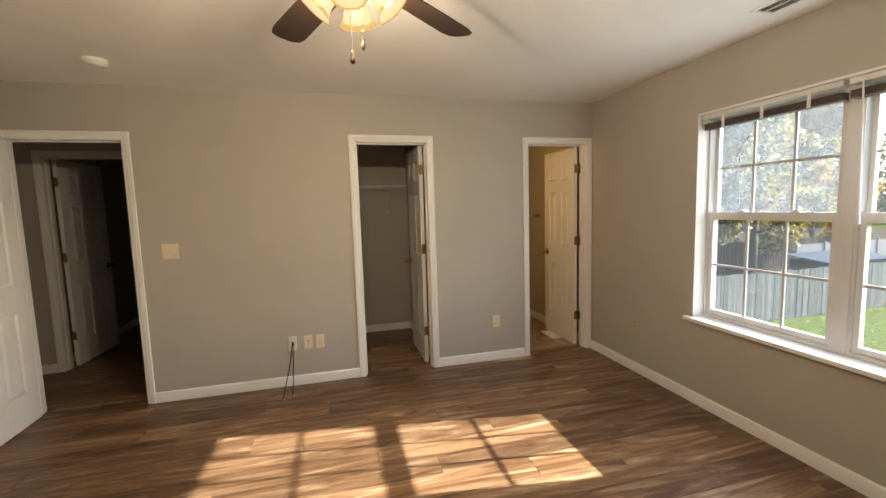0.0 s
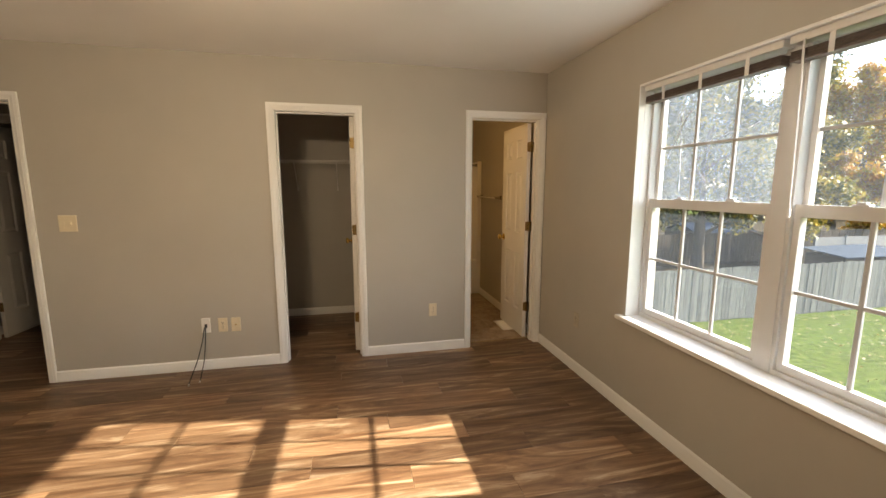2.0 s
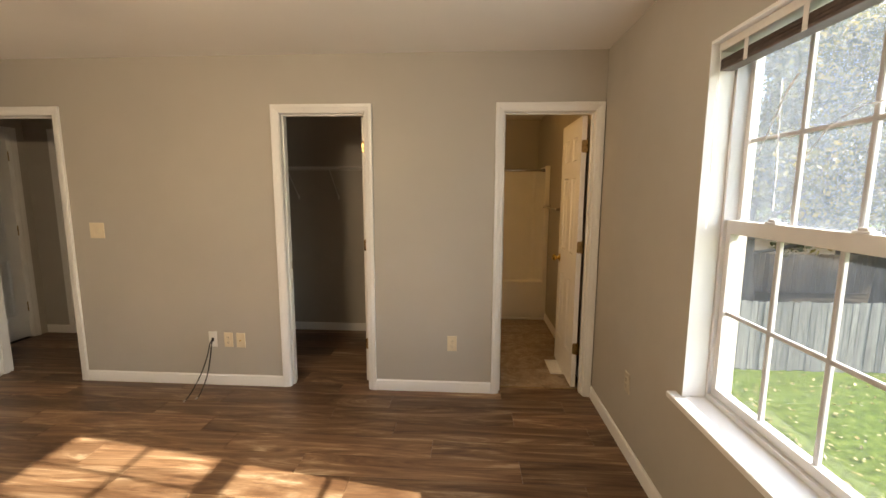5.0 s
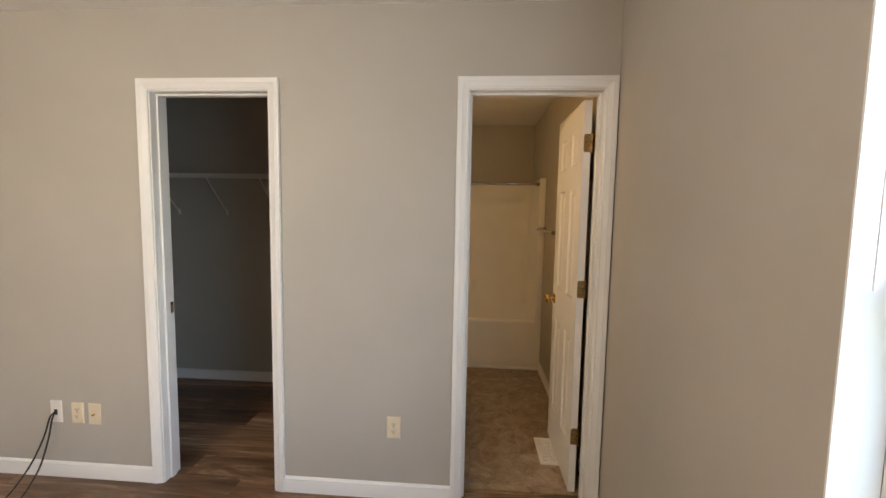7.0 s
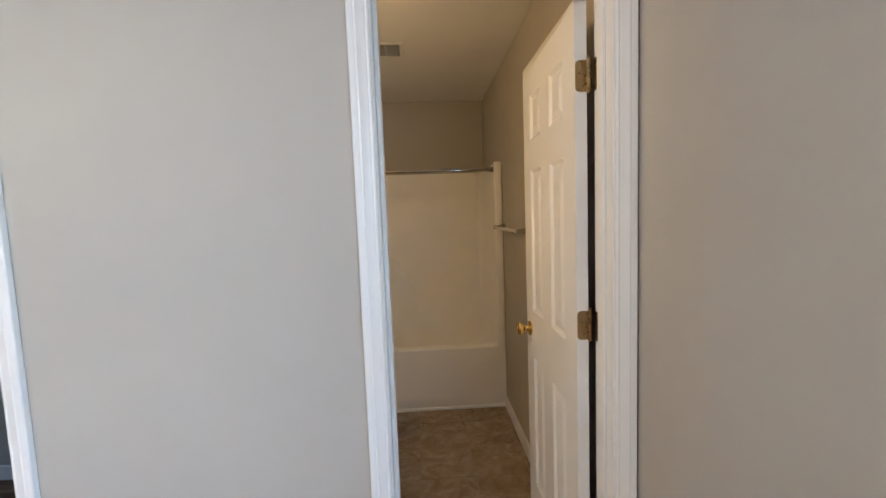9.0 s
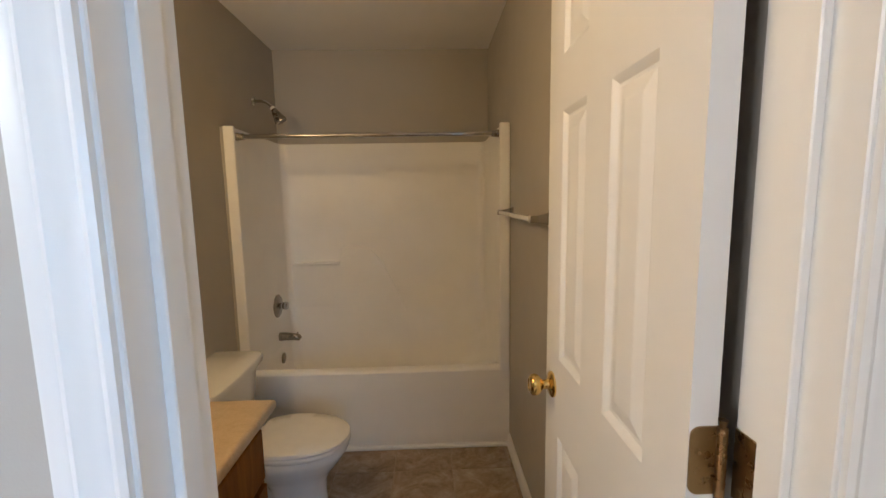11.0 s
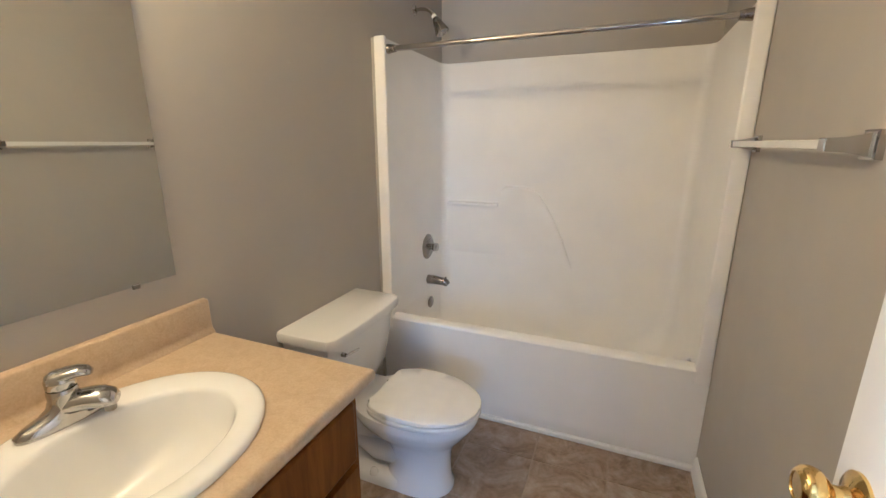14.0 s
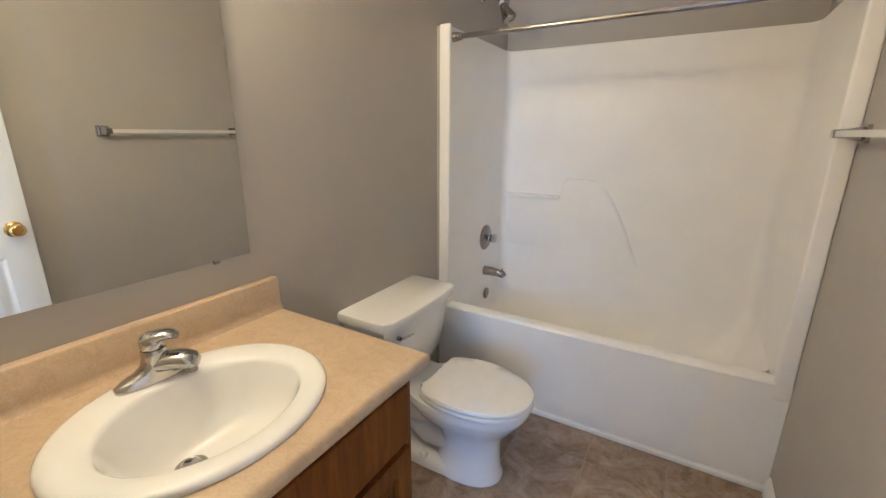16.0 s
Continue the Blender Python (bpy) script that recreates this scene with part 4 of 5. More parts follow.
part("stopper", lathe(B(), [(0.004, -0.14), (0.004, -0.128), (0.017, -0.126), (0.0185, -0.1235), (0.015, -0.121), (0.006, -0.1235), (0.002, -0.1235)], Matrix.Translation((-0.028, -0.028, -0.0015)), 24), CHROME, sink, "chrome pop-up stopper", 50)

tap = thing("faucet", "chrome single-lever faucet on the sink", "faucet", "", "", pose(XB + SX - 0.165, YB + SY, 0.772 + CT + 0.0145))
bm = B()
skin(bm, oval_rings(bm, [(0, 0, 0, 0.027, 0.080), (0, 0, 0.010, 0.0275, 0.081), (0, 0, 0.017, 0.024, 0.070), (0.001, 0, 0.024, 0.024, 0.045), (0.002, 0, 0.034, 0.0235, 0.029), (0.003, 0, 0.05, 0.0225, 0.0235), (0.003, 0, 0.066, 0.0235, 0.0235), (0.003, 0, 0.070, 0.022, 0.022)], 36, 2.3))
part("body", bm, CHROME, tap, "", 60)
bm = B()
rings = []
for x, z, a, b in ((0.004, 0.032, 0.027, 0.021), (0.022, 0.037, 0.0275, 0.021), (0.042, 0.039, 0.028, 0.020), (0.062, 0.037, 0.0275, 0.019), (0.076, 0.033, 0.025, 0.016), (0.083, 0.029, 0.018, 0.009)):
    rings.append([bm.verts.new((x + (0.006 if math.sin(t) < 0 else 0) * 0, a * math.cos(t), z + b * math.sin(t))) for t in (2 * math.pi * k / 20 for k in range(20))])
skin(bm, rings)
bmesh.ops.rotate(bm, cent=(0, 0, 0), matrix=Matrix.Rotation(radians(42), 3, "Z"), verts=bm.verts[:])
part("spout", bm, CHROME, tap, "", 60)
part("aerator", lathe(B(), [(0.010, -0.005), (0.0105, 0.0), (0.0105, 0.012)], pose(0.052, 0.046, 0.012), 18), DRAINM, tap)
lv = B()
lathe(lv, [(0.0215, 0.071), (0.0235, 0.075), (0.0235, 0.088), (0.020, 0.098), (0.011, 0.104), (0.002, 0.105)], Matrix.Translation((0.003, 0, 0)), 26)
rings = []
for x, z, a, b in ((-0.010, 0.088, 0.021, 0.014), (0.012, 0.095, 0.0215, 0.013), (0.030, 0.098, 0.0205, 0.010), (0.044, 0.096, 0.018, 0.008), (0.052, 0.092, 0.012, 0.005)):
    rings.append([lv.verts.new((x, a * math.cos(t), z + b * math.sin(t))) for t in (2 * math.pi * k / 18 for k in range(18))])
skin(lv, rings)
bmesh.ops.rotate(lv, cent=(0.003, 0, 0), matrix=Matrix.Rotation(radians(48), 3, "Z"), verts=lv.verts[:])
part("lever", lv, CHROME, tap, "chrome lever handle", 60)

mirror = thing("wall_mirror", "frameless rectangular mirror above the vanity", "mirror", "", "", pose(XB, YB, 0.997))
part("glass", box(B(), 0.001, 0.006, 0.055, 0.716, 0.0, 0.92, 0.0012, 1), MIRROR, mirror)
for y in (0.16, 0.613):
    part("clip", box(B(), 0.001, 0.010, y - 0.009, y + 0.009, -0.006, 0.007, 0.002, 1), CHROME, mirror, "small mirror clip")

vl = thing("vanity_light", "chrome vanity light bar with four round bulbs", "wall lamp", "", "", pose(XB, YB + 0.36, 2.01))
part("bar", box(B(), 0.001, 0.018, -0.30, 0.30, -0.055, 0.055, 0.006, 2), CHROME, vl)
for y in (-0.225, -0.075, 0.075, 0.225):
    m = pose(0.018, y, 0, 0, 90, 0)
    socket = part("socket", lathe(B(), [(0.024, 0.0), (0.024, 0.012), (0.016, 0.014)], m, 16), CHROME, vl, "", 40)
    globe = part("bulb", lathe(B(), [(0.014, 0.012), (0.020, 0.025), (0.036, 0.042), (0.041, 0.060), (0.036, 0.080), (0.020, 0.094), (0.003, 0.098)], m, 20), BULB_BATH, socket, "lit globe bulb", 60)
    globe.visible_shadow = False
    lamp("vanity_lamp", "POINT", 0.38, (1.0, 0.545, 0.16), Matrix.Translation((XB + 0.075, YB + 0.36 + y, 2.01)), radius=0.035)

bar = thing("towel_bar", "towel bar with chrome posts and milky white rail", "towel bar", "", "", pose(XE, 5.05, 1.337))
part("rail", box(B(), -0.075, -0.057, -0.358, 0.366, -0.009, 0.009, 0.002, 2), ACRYL, bar, "milky white acrylic rail")
for y in (-0.345, 0.352):
    bm = B()
    rings = []
    for x, a, b in ((-0.0005, 0.026, 0.026), (-0.012, 0.026, 0.026), (-0.014, 0.022, 0.022), (-0.018, 0.017, 0.020), (-0.052, 0.015, 0.013), (-0.078, 0.015, 0.012), (-0.080, 0.013, 0.010)):
        rings.append([bm.verts.new((x, y + u * a, v * b)) for u, v in ((-1, -1), (1, -1), (1, 1), (-1, 1))])
    skin(bm, rings)
    part("post", bm, CHROME, bar, "chrome mounting post")

# toilet
wc = thing("toilet", "white two-piece toilet with closed lid", "toilet", "", "", pose(XB - 0.003, 5.012, 0))
bm = B()
ped = [(0.435, 0, 0.0, 0.150, 0.105), (0.435, 0, 0.018, 0.150, 0.105), (0.440, 0, 0.045, 0.134, 0.092), (0.447, 0, 0.12, 0.124, 0.084), (0.445, 0, 0.18, 0.132, 0.088), (0.432, 0, 0.225, 0.172, 0.112), (0.422, 0, 0.262, 0.215, 0.142), (0.420, 0, 0.300, 0.243, 0.163), (0.424, 0, 0.330, 0.257, 0.174), (0.424, 0, 0.350, 0.251, 0.169)]
skin(bm, oval_rings(bm, ped, 44, 2.25, 0.06))
part("bowl", bm, PORCELAIN, wc, "", 60)
bm = B()
skin(bm, oval_rings(bm, [(0.285, 0, 0.0, 0.215, 0.106), (0.285, 0, 0.024, 0.213, 0.105), (0.287, 0, 0.040, 0.200, 0.094), (0.29, 0, 0.046, 0.17, 0.07)], 40, 3.0))
part("foot", bm, PORCELAIN, wc, "", 60)
part("trapway", tube(B(), [(0.43, 0, 0.165), (0.35, 0, 0.125), (0.27, 0, 0.120), (0.20, 0, 0.165), (0.16, 0, 0.235), (0.14, 0, 0.29)], [0.072, 0.074, 0.076, 0.078, 0.080, 0.082], 18), PORCELAIN, wc, "", 60)
bm = B()
rings = []
for x, hw, z0, z1 in ((0.03, 0.10, 0.23, 0.350), (0.12, 0.12, 0.22, 0.352), (0.25, 0.125, 0.21, 0.348), (0.32, 0.12, 0.22, 0.346)):
    rings.append([bm.verts.new((x, sy * hw, z)) for sy, z in ((-0.8, z0), (0.8, z0), (1, z1 - 0.02), (0.94, z1), (-0.94, z1), (-1, z1 - 0.02))])
skin(bm, rings)
part("shelf", bm, PORCELAIN, wc, "", 50)
bm = B()
skin(bm, oval_rings(bm, [(0.452, 0, 0.3500, 0.230, 0.169), (0.452, 0, 0.3540, 0.237, 0.173), (0.452, 0, 0.3675, 0.237, 0.173), (0.452, 0, 0.3720, 0.230, 0.169)], 48, 2.2, 0.05))
for v in bm.verts:
    v.co.x = max(v.co.x, 0.284)
part("seat", bm, SEATP, wc, "white plastic seat", 50)
bm = B()
skin(bm, oval_rings(bm, [(0.452, 0, 0.3765, 0.228, 0.169), (0.452, 0, 0.3795, 0.236, 0.174), (0.452, 0, 0.3870, 0.235, 0.173), (0.452, 0, 0.3930, 0.215, 0.170), (0.452, 0, 0.3965, 0.15, 0.115), (0.452, 0, 0.3970, 0.03, 0.02)], 48, 2.2, 0.05))
for v in bm.verts:
    v.co.x = max(v.co.x, 0.287)
part("lid", bm, SEATP, wc, "white plastic lid, closed", 50)
part("seat_hinge", box(B(), 0.262, 0.293, -0.092, -0.058, 0.345, 0.378, 0.006, 2), SEATP, wc)
part("seat_hinge", box(B(), 0.262, 0.293, 0.058, 0.092, 0.345, 0.378, 0.006, 2), SEATP, wc)
bm = B()
rings = []
for z, x1, hw in ((0.366, 0.185, 0.190), (0.42, 0.205, 0.215), (0.52, 0.220, 0.232), (0.64, 0.230, 0.240), (0.652, 0.230, 0.240)):
    ring = []
    for u, v in ((0, -1), (0.0, 1), (0.55, 1), (0.86, 0.94), (0.96, 0.74), (1.0, 0.35), (1.0, -0.35), (0.96, -0.74), (0.86, -0.94), (0.55, -1)):
        ring.append(bm.verts.new((0.012 + u * (x1 - 0.012), v * hw, z)))
    rings.append(ring)
skin(bm, rings)
part("tank", bm, PORCELAIN, wc, "", 40)
bm = B()
rings = []
for z, g in ((0.641, -0.004), (0.645, 0.006), (0.671, 0.010), (0.681, 0.006), (0.686, -0.004)):
    ring = []
    for u, v in ((0, -1), (0.0, 1), (0.62, 1), (0.88, 0.985), (0.955, 0.88), (1.0, 0.45), (1.005, 0), (1.0, -0.45), (0.955, -0.88), (0.88, -0.985), (0.62, -1)):
        ring.append(bm.verts.new((0.004 + u * (0.234 + g) - 0 * g, v * (0.248 + g), z)))
    rings.append(ring)
skin(bm, rings)
part("tank_lid", bm, PORCELAIN, wc, "", 40)
bm = rod(B(), (0.222, -0.175, 0.601), (0.236, -0.175, 0.601), 0.009, 14)
tube(bm, [(0.240, -0.18, 0.601), (0.243, -0.14, 0.598), (0.243, -0.10, 0.592)], [0.004, 0.0045, 0.0035], 8)
part("flush_lever", bm, CHROME, wc, "chrome flush lever", 50)
for s in (-1, 1):
    part("bolt_cap", lathe(B(), [(0.018, 0.0), (0.018, 0.008), (0.012, 0.022), (0.003, 0.026)], Matrix.Translation((0.275, s * 0.088, 0.036)), 16), SEATP, wc, "", 50)

# tub and its surround: one moulded white unit
TX0, TX1, TY0, TY1 = XB + 0.014, XE - 0.0005, 5.470, 6.286
tub = thing("bathtub_surround", "white one-piece fibreglass bathtub and shower surround", "bathtub", "", "", pose(TX0, TY0, 0))
W, D, TOPZ, RIM = TX1 - TX0, TY1 - TY0, 1.795, 0.472
FL = 0.048


def u_loop(bm, z, inset, back, r, front):
    """Three walls in plan from the left front round the back to the right front."""
    pts = [(inset, front)]
    for k in range(7):
        a = math.pi * (1 - k / 12)
        pts.append((inset + r + r * math.cos(a), D - back - r + r * math.sin(a)))
    for k in range(7):
        a = math.pi * (0.5 - k / 12)
        pts.append((W - inset - r + r * math.cos(a), D - back - r + r * math.sin(a)))
    pts.append((W - inset, front))
    return [bm.verts.new((x, y, z)) for x, y in pts]


bm = B()
rings = [u_loop(bm, TOPZ, 0.004, 0.002, 0.05, 0.02), u_loop(bm, TOPZ + 0.003, 0.03, 0.05, 0.05, 0.02), u_loop(bm, TOPZ, 0.040, 0.092, 0.05, 0.02), u_loop(bm, TOPZ - 0.012, 0.044, 0.098, 0.05, 0.02), u_loop(bm, 1.30, 0.047, 0.104, 0.052, 0.02), u_loop(bm, RIM + 0.10, 0.049, 0.112, 0.056, 0.02), u_loop(bm, RIM - 0.03, 0.0525, 0.1235, 0.062, 0.02)]
skin(bm, rings, False, False)
part("wall_panel", bm, GEL, tub, "glossy white surround walls", 50)
for x0, x1 in ((0.0, FL + 0.007), (W - FL - 0.007, W)):
    part("flange", box(B(), x0, x1, -0.002, 0.022, 0.40, TOPZ + 0.006, 0.008, 3), GEL, tub, "", 50)
# basin: rounded rectangles that narrow towards the bottom, flush with the walls above
bm = B()


def basin_ring(z, x0, x1, y0, y1, r):
    ring = []
    for cx, cy, a0 in ((x1 - r, y1 - r, 0), (x0 + r, y1 - r, 90), (x0 + r, y0 + r, 180), (x1 - r, y0 + r, 270)):
        for k in range(9):
            a = radians(a0 + 90 * k / 8)
            ring.append(bm.verts.new((cx + r * math.cos(a), cy + r * math.sin(a), z)))
    return ring


rings = [basin_ring(RIM - 0.010, 0.0523, W - 0.0523, 0.074, D - 0.123, 0.062), basin_ring(RIM - 0.06, 0.057, W - 0.057, 0.082, D - 0.126, 0.075), basin_ring(0.30, 0.072, W - 0.085, 0.095, D - 0.135, 0.10), basin_ring(0.19, 0.105, W - 0.15, 0.115, D - 0.155, 0.13), basin_ring(0.14, 0.15, W - 0.21, 0.15, D - 0.19, 0.13), basin_ring(0.123, 0.22, W - 0.29, 0.20, D - 0.24, 0.10), basin_ring(0.118, 0.36, W - 0.42, 0.27, D - 0.31, 0.05)]
skin(bm, rings, True, False)
bm.faces.new(rings[-1])
part("basin", bm, GEL, tub, "", 60)
RIMP = [(-0.001, RIM - 0.014), (0.003, RIM - 0.005), (0.012, RIM), (0.045, RIM + 0.002), (0.062, RIM - 0.001), (0.071, RIM - 0.007), (0.0745, RIM - 0.016), (0.0745, RIM - 0.03), (0.03, RIM - 0.03)]
part("rim", sweep(B(), RIMP, [lambda u, v: (0.013, u, v), lambda u, v: (W * 0.25, u - 0.0045, v), lambda u, v: (W * 0.5, u - 0.006, v), lambda u, v: (W * 0.75, u - 0.0045, v), lambda u, v: (W - 0.013, u, v)]), GEL, tub, "", 60)
# apron with a faint bow and a toe strip
bm = B()
rows = []
for z, y in ((0.018, 0.022), (0.03, 0.014), (0.10, 0.010), (0.36, 0.004), (0.43, 0.0), (RIM - 0.012, -0.001)):
    rows.append([bm.verts.new((W * k / 24, y - 0.006 * math.sin(math.pi * k / 24), z)) for k in range(25)])
skin(bm, rows, False, False)
part("apron", bm, GEL, tub, "", 60)
part("toe_trim", box(B(), 0.0, W, -0.004, 0.03, 0.0, 0.021, 0.006, 2), TRIM, tub, "white trim strip along the floor")
# moulded shoulder on the back wall, with a stepped soap ledge
bm = B()
edge = [(0.075, 0.42), (0.075, 0.973), (0.10, 0.981), (0.40, 0.981), (0.416, 0.993), (0.425, 1.065), (0.447, 1.089), (0.565, 1.089), (0.61, 1.078), (0.655, 1.045), (0.70, 0.985), (0.745, 0.905), (0.79, 0.815), (0.825, 0.73), (0.86, 0.64), (0.91, 0.55), (0.99, 0.48), (1.08, 0.43)]
rings = []
for d, s in ((-0.010, 0.0), (0.013, 0.002), (0.021, 0.006), (0.0235, 0.013)):
    ring = []
    for i, (x, z) in enumerate(edge):
        f = min(1.0, max(0.0, (z - 0.52) / 0.20))
        ring.append(bm.verts.new((x - (s if i > 6 else -s * 0.3), D - 0.106 - (d + 0.010) * f + 0.010, z - s)))
    rings.append(ring)
skin(bm, rings, True, False)
bm.faces.new(rings[-1])
part("moulded_shoulder", bm, GEL, tub, "", 50)
part("soap_ledge", box(B(), 0.085, 0.413, D - 0.150, D - 0.09, 0.966, 0.985, 0.006, 3), GEL, tub, "moulded soap ledge", 50)

structure("wall_bath_furring", box(B(), XB - 0.001, TX0 - 0.0005, TY0 + 0.003, 6.288, -0.003, TOPZ), WALL, "greige drywall strip beside the tub surround", "wall")

# shower fittings on the left end
rodob = thing("shower_rod", "chrome shower curtain rod across the tub", "curtain rod", "", "", pose(TX0, TY0 + 0.035, 1.749))
part("rail", rod(B(), (FL + 0.02, 0, 0), (W - FL - 0.02, 0, 0), 0.0125, 18), CHROME, rodob, "", 60)
for a, b in ((FL + 0.006, FL + 0.045), (W - FL - 0.006, W - FL - 0.045)):
    part("end_cup", rod(B(), (a, 0, 0), (b, 0, 0), 0.021, 18, 0.015), NICKEL, rodob, "", 60)

FY = 5.920
sh = thing("wall_shower", "chrome shower head on a bent arm", "shower head", "", "", pose(XB, FY, 2.02))
part("arm_flange", lathe(B(), [(0.028, 0.0005), (0.028, 0.003), (0.020, 0.010), (0.010, 0.013)], Matrix.Rotation(math.pi / 2, 4, "Y"), 20), CHROME, sh, "", 50)
part("arm", tube(B(), [(0.004, 0, 0), (0.045, 0, 0.001), (0.078, 0, -0.006), (0.098, 0, -0.020), (0.114, 0, -0.040)], 0.0090, 12), CHROME, sh, "", 60)
m = Matrix.Translation((0.114, 0, -0.040)) @ Vector((0.50, 0, -0.866)).to_track_quat("Z", "Y").to_matrix().to_4x4()
part("head", lathe(B(), [(0.012, 0.008), (0.017, 0.016), (0.020, 0.026), (0.026, 0.048), (0.035, 0.078), (0.038, 0.088), (0.036, 0.096), (0.028, 0.098), (0.003, 0.096)], m, 24), NICKEL, sh, "brushed nickel bell head", 40)
part("ball_joint", lathe(B(), [(0.004, -0.012), (0.012, -0.006), (0.015, 0.002), (0.012, 0.010), (0.004, 0.013)], m, 18), PLATEW, sh, "white ball joint", 60)

WALLX = TX0 + 0.0485
valve = thing("shower_valve", "chrome tub valve with a round escutcheon", "shower valve", "", "", pose(WALLX, FY + 0.005, 0.738))
R90 = Matrix.Rotation(math.pi / 2, 4, "Y")
part("escutcheon", lathe(B(), [(0.075, 0.0), (0.075, 0.003), (0.066, 0.010), (0.032, 0.014), (0.028, 0.016)], R90, 36), NICKEL, valve, "", 40)
part("handle", lathe(B(), [(0.018, 0.012), (0.018, 0.034), (0.022, 0.038), (0.026, 0.046), (0.026, 0.060), (0.022, 0.066), (0.004, 0.068)], R90, 12), CHROME, valve, "faceted handle", 30)
spout = thing("tub_spout", "brushed nickel tub spout", "tub spout", "", "", pose(WALLX + 0.002, FY + 0.005, 0.532))
part("body", tube(B(), [(0, 0, 0), (0.03, 0, 0.001), (0.09, 0, -0.002), (0.12, 0, -0.008), (0.132, 0, -0.018)], [0.028, 0.027, 0.0235, 0.022, 0.016], 18), NICKEL, spout, "", 60)
part("diverter", rod(B(), (0.115, 0, 0.012), (0.115, 0, 0.028), 0.005, 10), NICKEL, spout)
over = thing("overflow_plate", "round chrome overflow plate on the tub", "overflow plate", "", "", pose(TX0 + 0.0655, FY + 0.005, 0.386))
part("plate", lathe(B(), [(0.035, -0.002), (0.035, 0.003), (0.029, 0.007), (0.004, 0.009)], R90, 24), NICKEL, over, "", 40)

# ---- outside ----
GZ = -3.0


def grass_mat():
    k = Mat("lawn_grass", rough=0.95)
    k.set("Specular IOR Level", 0.05)
    p = k.world_coords()
    a = k.noise(p, 0.35, 4.0, 0.6)
    b = k.noise(p, 5.0, 6.0, 0.75)
    c = k.ramp(b, [(0.36, (0.014, 0.032, 0.003)), (0.5, (0.046, 0.088, 0.008)), (0.64, (0.115, 0.150, 0.03))])
    k.set("Base Color", k.mix(k.math("MULTIPLY", a, 0.55), c, (0.075, 0.070, 0.022)))
    k.bump(b, 0.8, 0.05)
    return k.m


def weathered(name, lo, hi):
    k = Mat(name, rough=0.85)
    k.set("Specular IOR Level", 0.1)
    rnd = k.n("ObjectInfo").outputs["Random"]
    p = k.world_coords((9.0, 9.0, 0.7))
    a = k.noise(p, 3.0, 5.0, 0.65)
    base = k.ramp(a, [(0.3, lo), (0.7, hi)])
    k.set("Base Color", k.mix(1.0, base, k.ramp(rnd, [(0, (0.74, 0.74, 0.75)), (1, (1.22, 1.21, 1.19))]), "MULTIPLY"))
    k.bump(a, 0.3, 0.01)
    return k.m


def leaf_mat(name, stops):
    k = Mat(name, rough=0.6)
    isl = k.n("NewGeometry").outputs["Random Per Island"]
    k.set("Base Color", k.ramp(isl, stops))
    k.set("Subsurface Weight", 0.0)
    t = k.t
    tr = k.n("BsdfTranslucent")
    k.put(tr.inputs[0], k.ramp(isl, stops))
    mx = k.n("MixShader")
    k.put(mx.inputs[0], 0.30)
    t.links.new(k.b.outputs[0], mx.inputs[1])
    t.links.new(tr.outputs[0], mx.inputs[2])
    t.links.new(mx.outputs[0], t.nodes["Material Output"].inputs[0])
    return k.m


GRASS = grass_mat()
PICKET = weathered("weathered_grey_wood", (0.085, 0.088, 0.086), (0.205, 0.208, 0.200))
# dark brown boards; the far fence's shade is part of this colour
DARKWOOD = weathered("old_brown_shaded_wood", (0.045, 0.035, 0.028), (0.11, 0.09, 0.07))
BARK = weathered("tree_bark", (0.045, 0.035, 0.028), (0.11, 0.09, 0.07))
GOLD = leaf_mat("golden_leaves", [(0.0, (0.20, 0.075, 0.006)), (0.35, (0.40, 0.20, 0.012)), (0.7, (0.46, 0.29, 0.025)), (1.0, (0.20, 0.19, 0.02))])
OLIVE = leaf_mat("olive_leaves", [(0.0, (0.025, 0.035, 0.010)), (0.5, (0.065, 0.070, 0.018)), (0.75, (0.14, 0.12, 0.025)), (1.0, (0.30, 0.22, 0.04))])
YELLOWING = leaf_mat("yellowing_leaves", [(0.0, (0.05, 0.06, 0.012)), (0.4, (0.14, 0.13, 0.02)), (0.8, (0.30, 0.23, 0.03)), (1.0, (0.42, 0.31, 0.05))])
FARLEAF = leaf_mat("far_leaves", [(0.0, (0.035, 0.042, 0.028)), (0.6, (0.07, 0.068, 0.045)), (1.0, (0.12, 0.10, 0.06))])
LITTER = leaf_mat("fallen_leaves", [(0.0, (0.20, 0.14, 0.05)), (0.5, (0.32, 0.25, 0.11)), (1.0, (0.42, 0.37, 0.24))])
SIDING = plain("white_fence_vinyl", (0.16, 0.168, 0.178), 0.6, 0.03, 1.0)
ROOFM = plain("blue_grey_metal_roof", (0.050, 0.066, 0.095), 0.95, 0.1, 2.0, Specular_IOR_Level=0.03)

bm = B()
bmesh.ops.create_grid(bm, x_segments=1, y_segments=1, size=1500, matrix=Matrix.Translation((0, 0, GZ)))
structure("ground", bm, GRASS, "green lawn reaching to the trees", "lawn")

# yard sheet: brown litter, with the shade beyond the fence in its colour
YARD = plain("shaded_leaf_strewn_ground", (0.045, 0.036, 0.024), 0.95, 0.45, 2.0, 0.4, Specular_IOR_Level=0.02)
structure("ground_yard", box(B(), -20, 70, 11.5, 60, GZ - 0.2, GZ + 0.015), YARD, "brown leaf-strewn yard, coloured dark for the shade under the trees", "ground")
rng = np.random.default_rng(4)


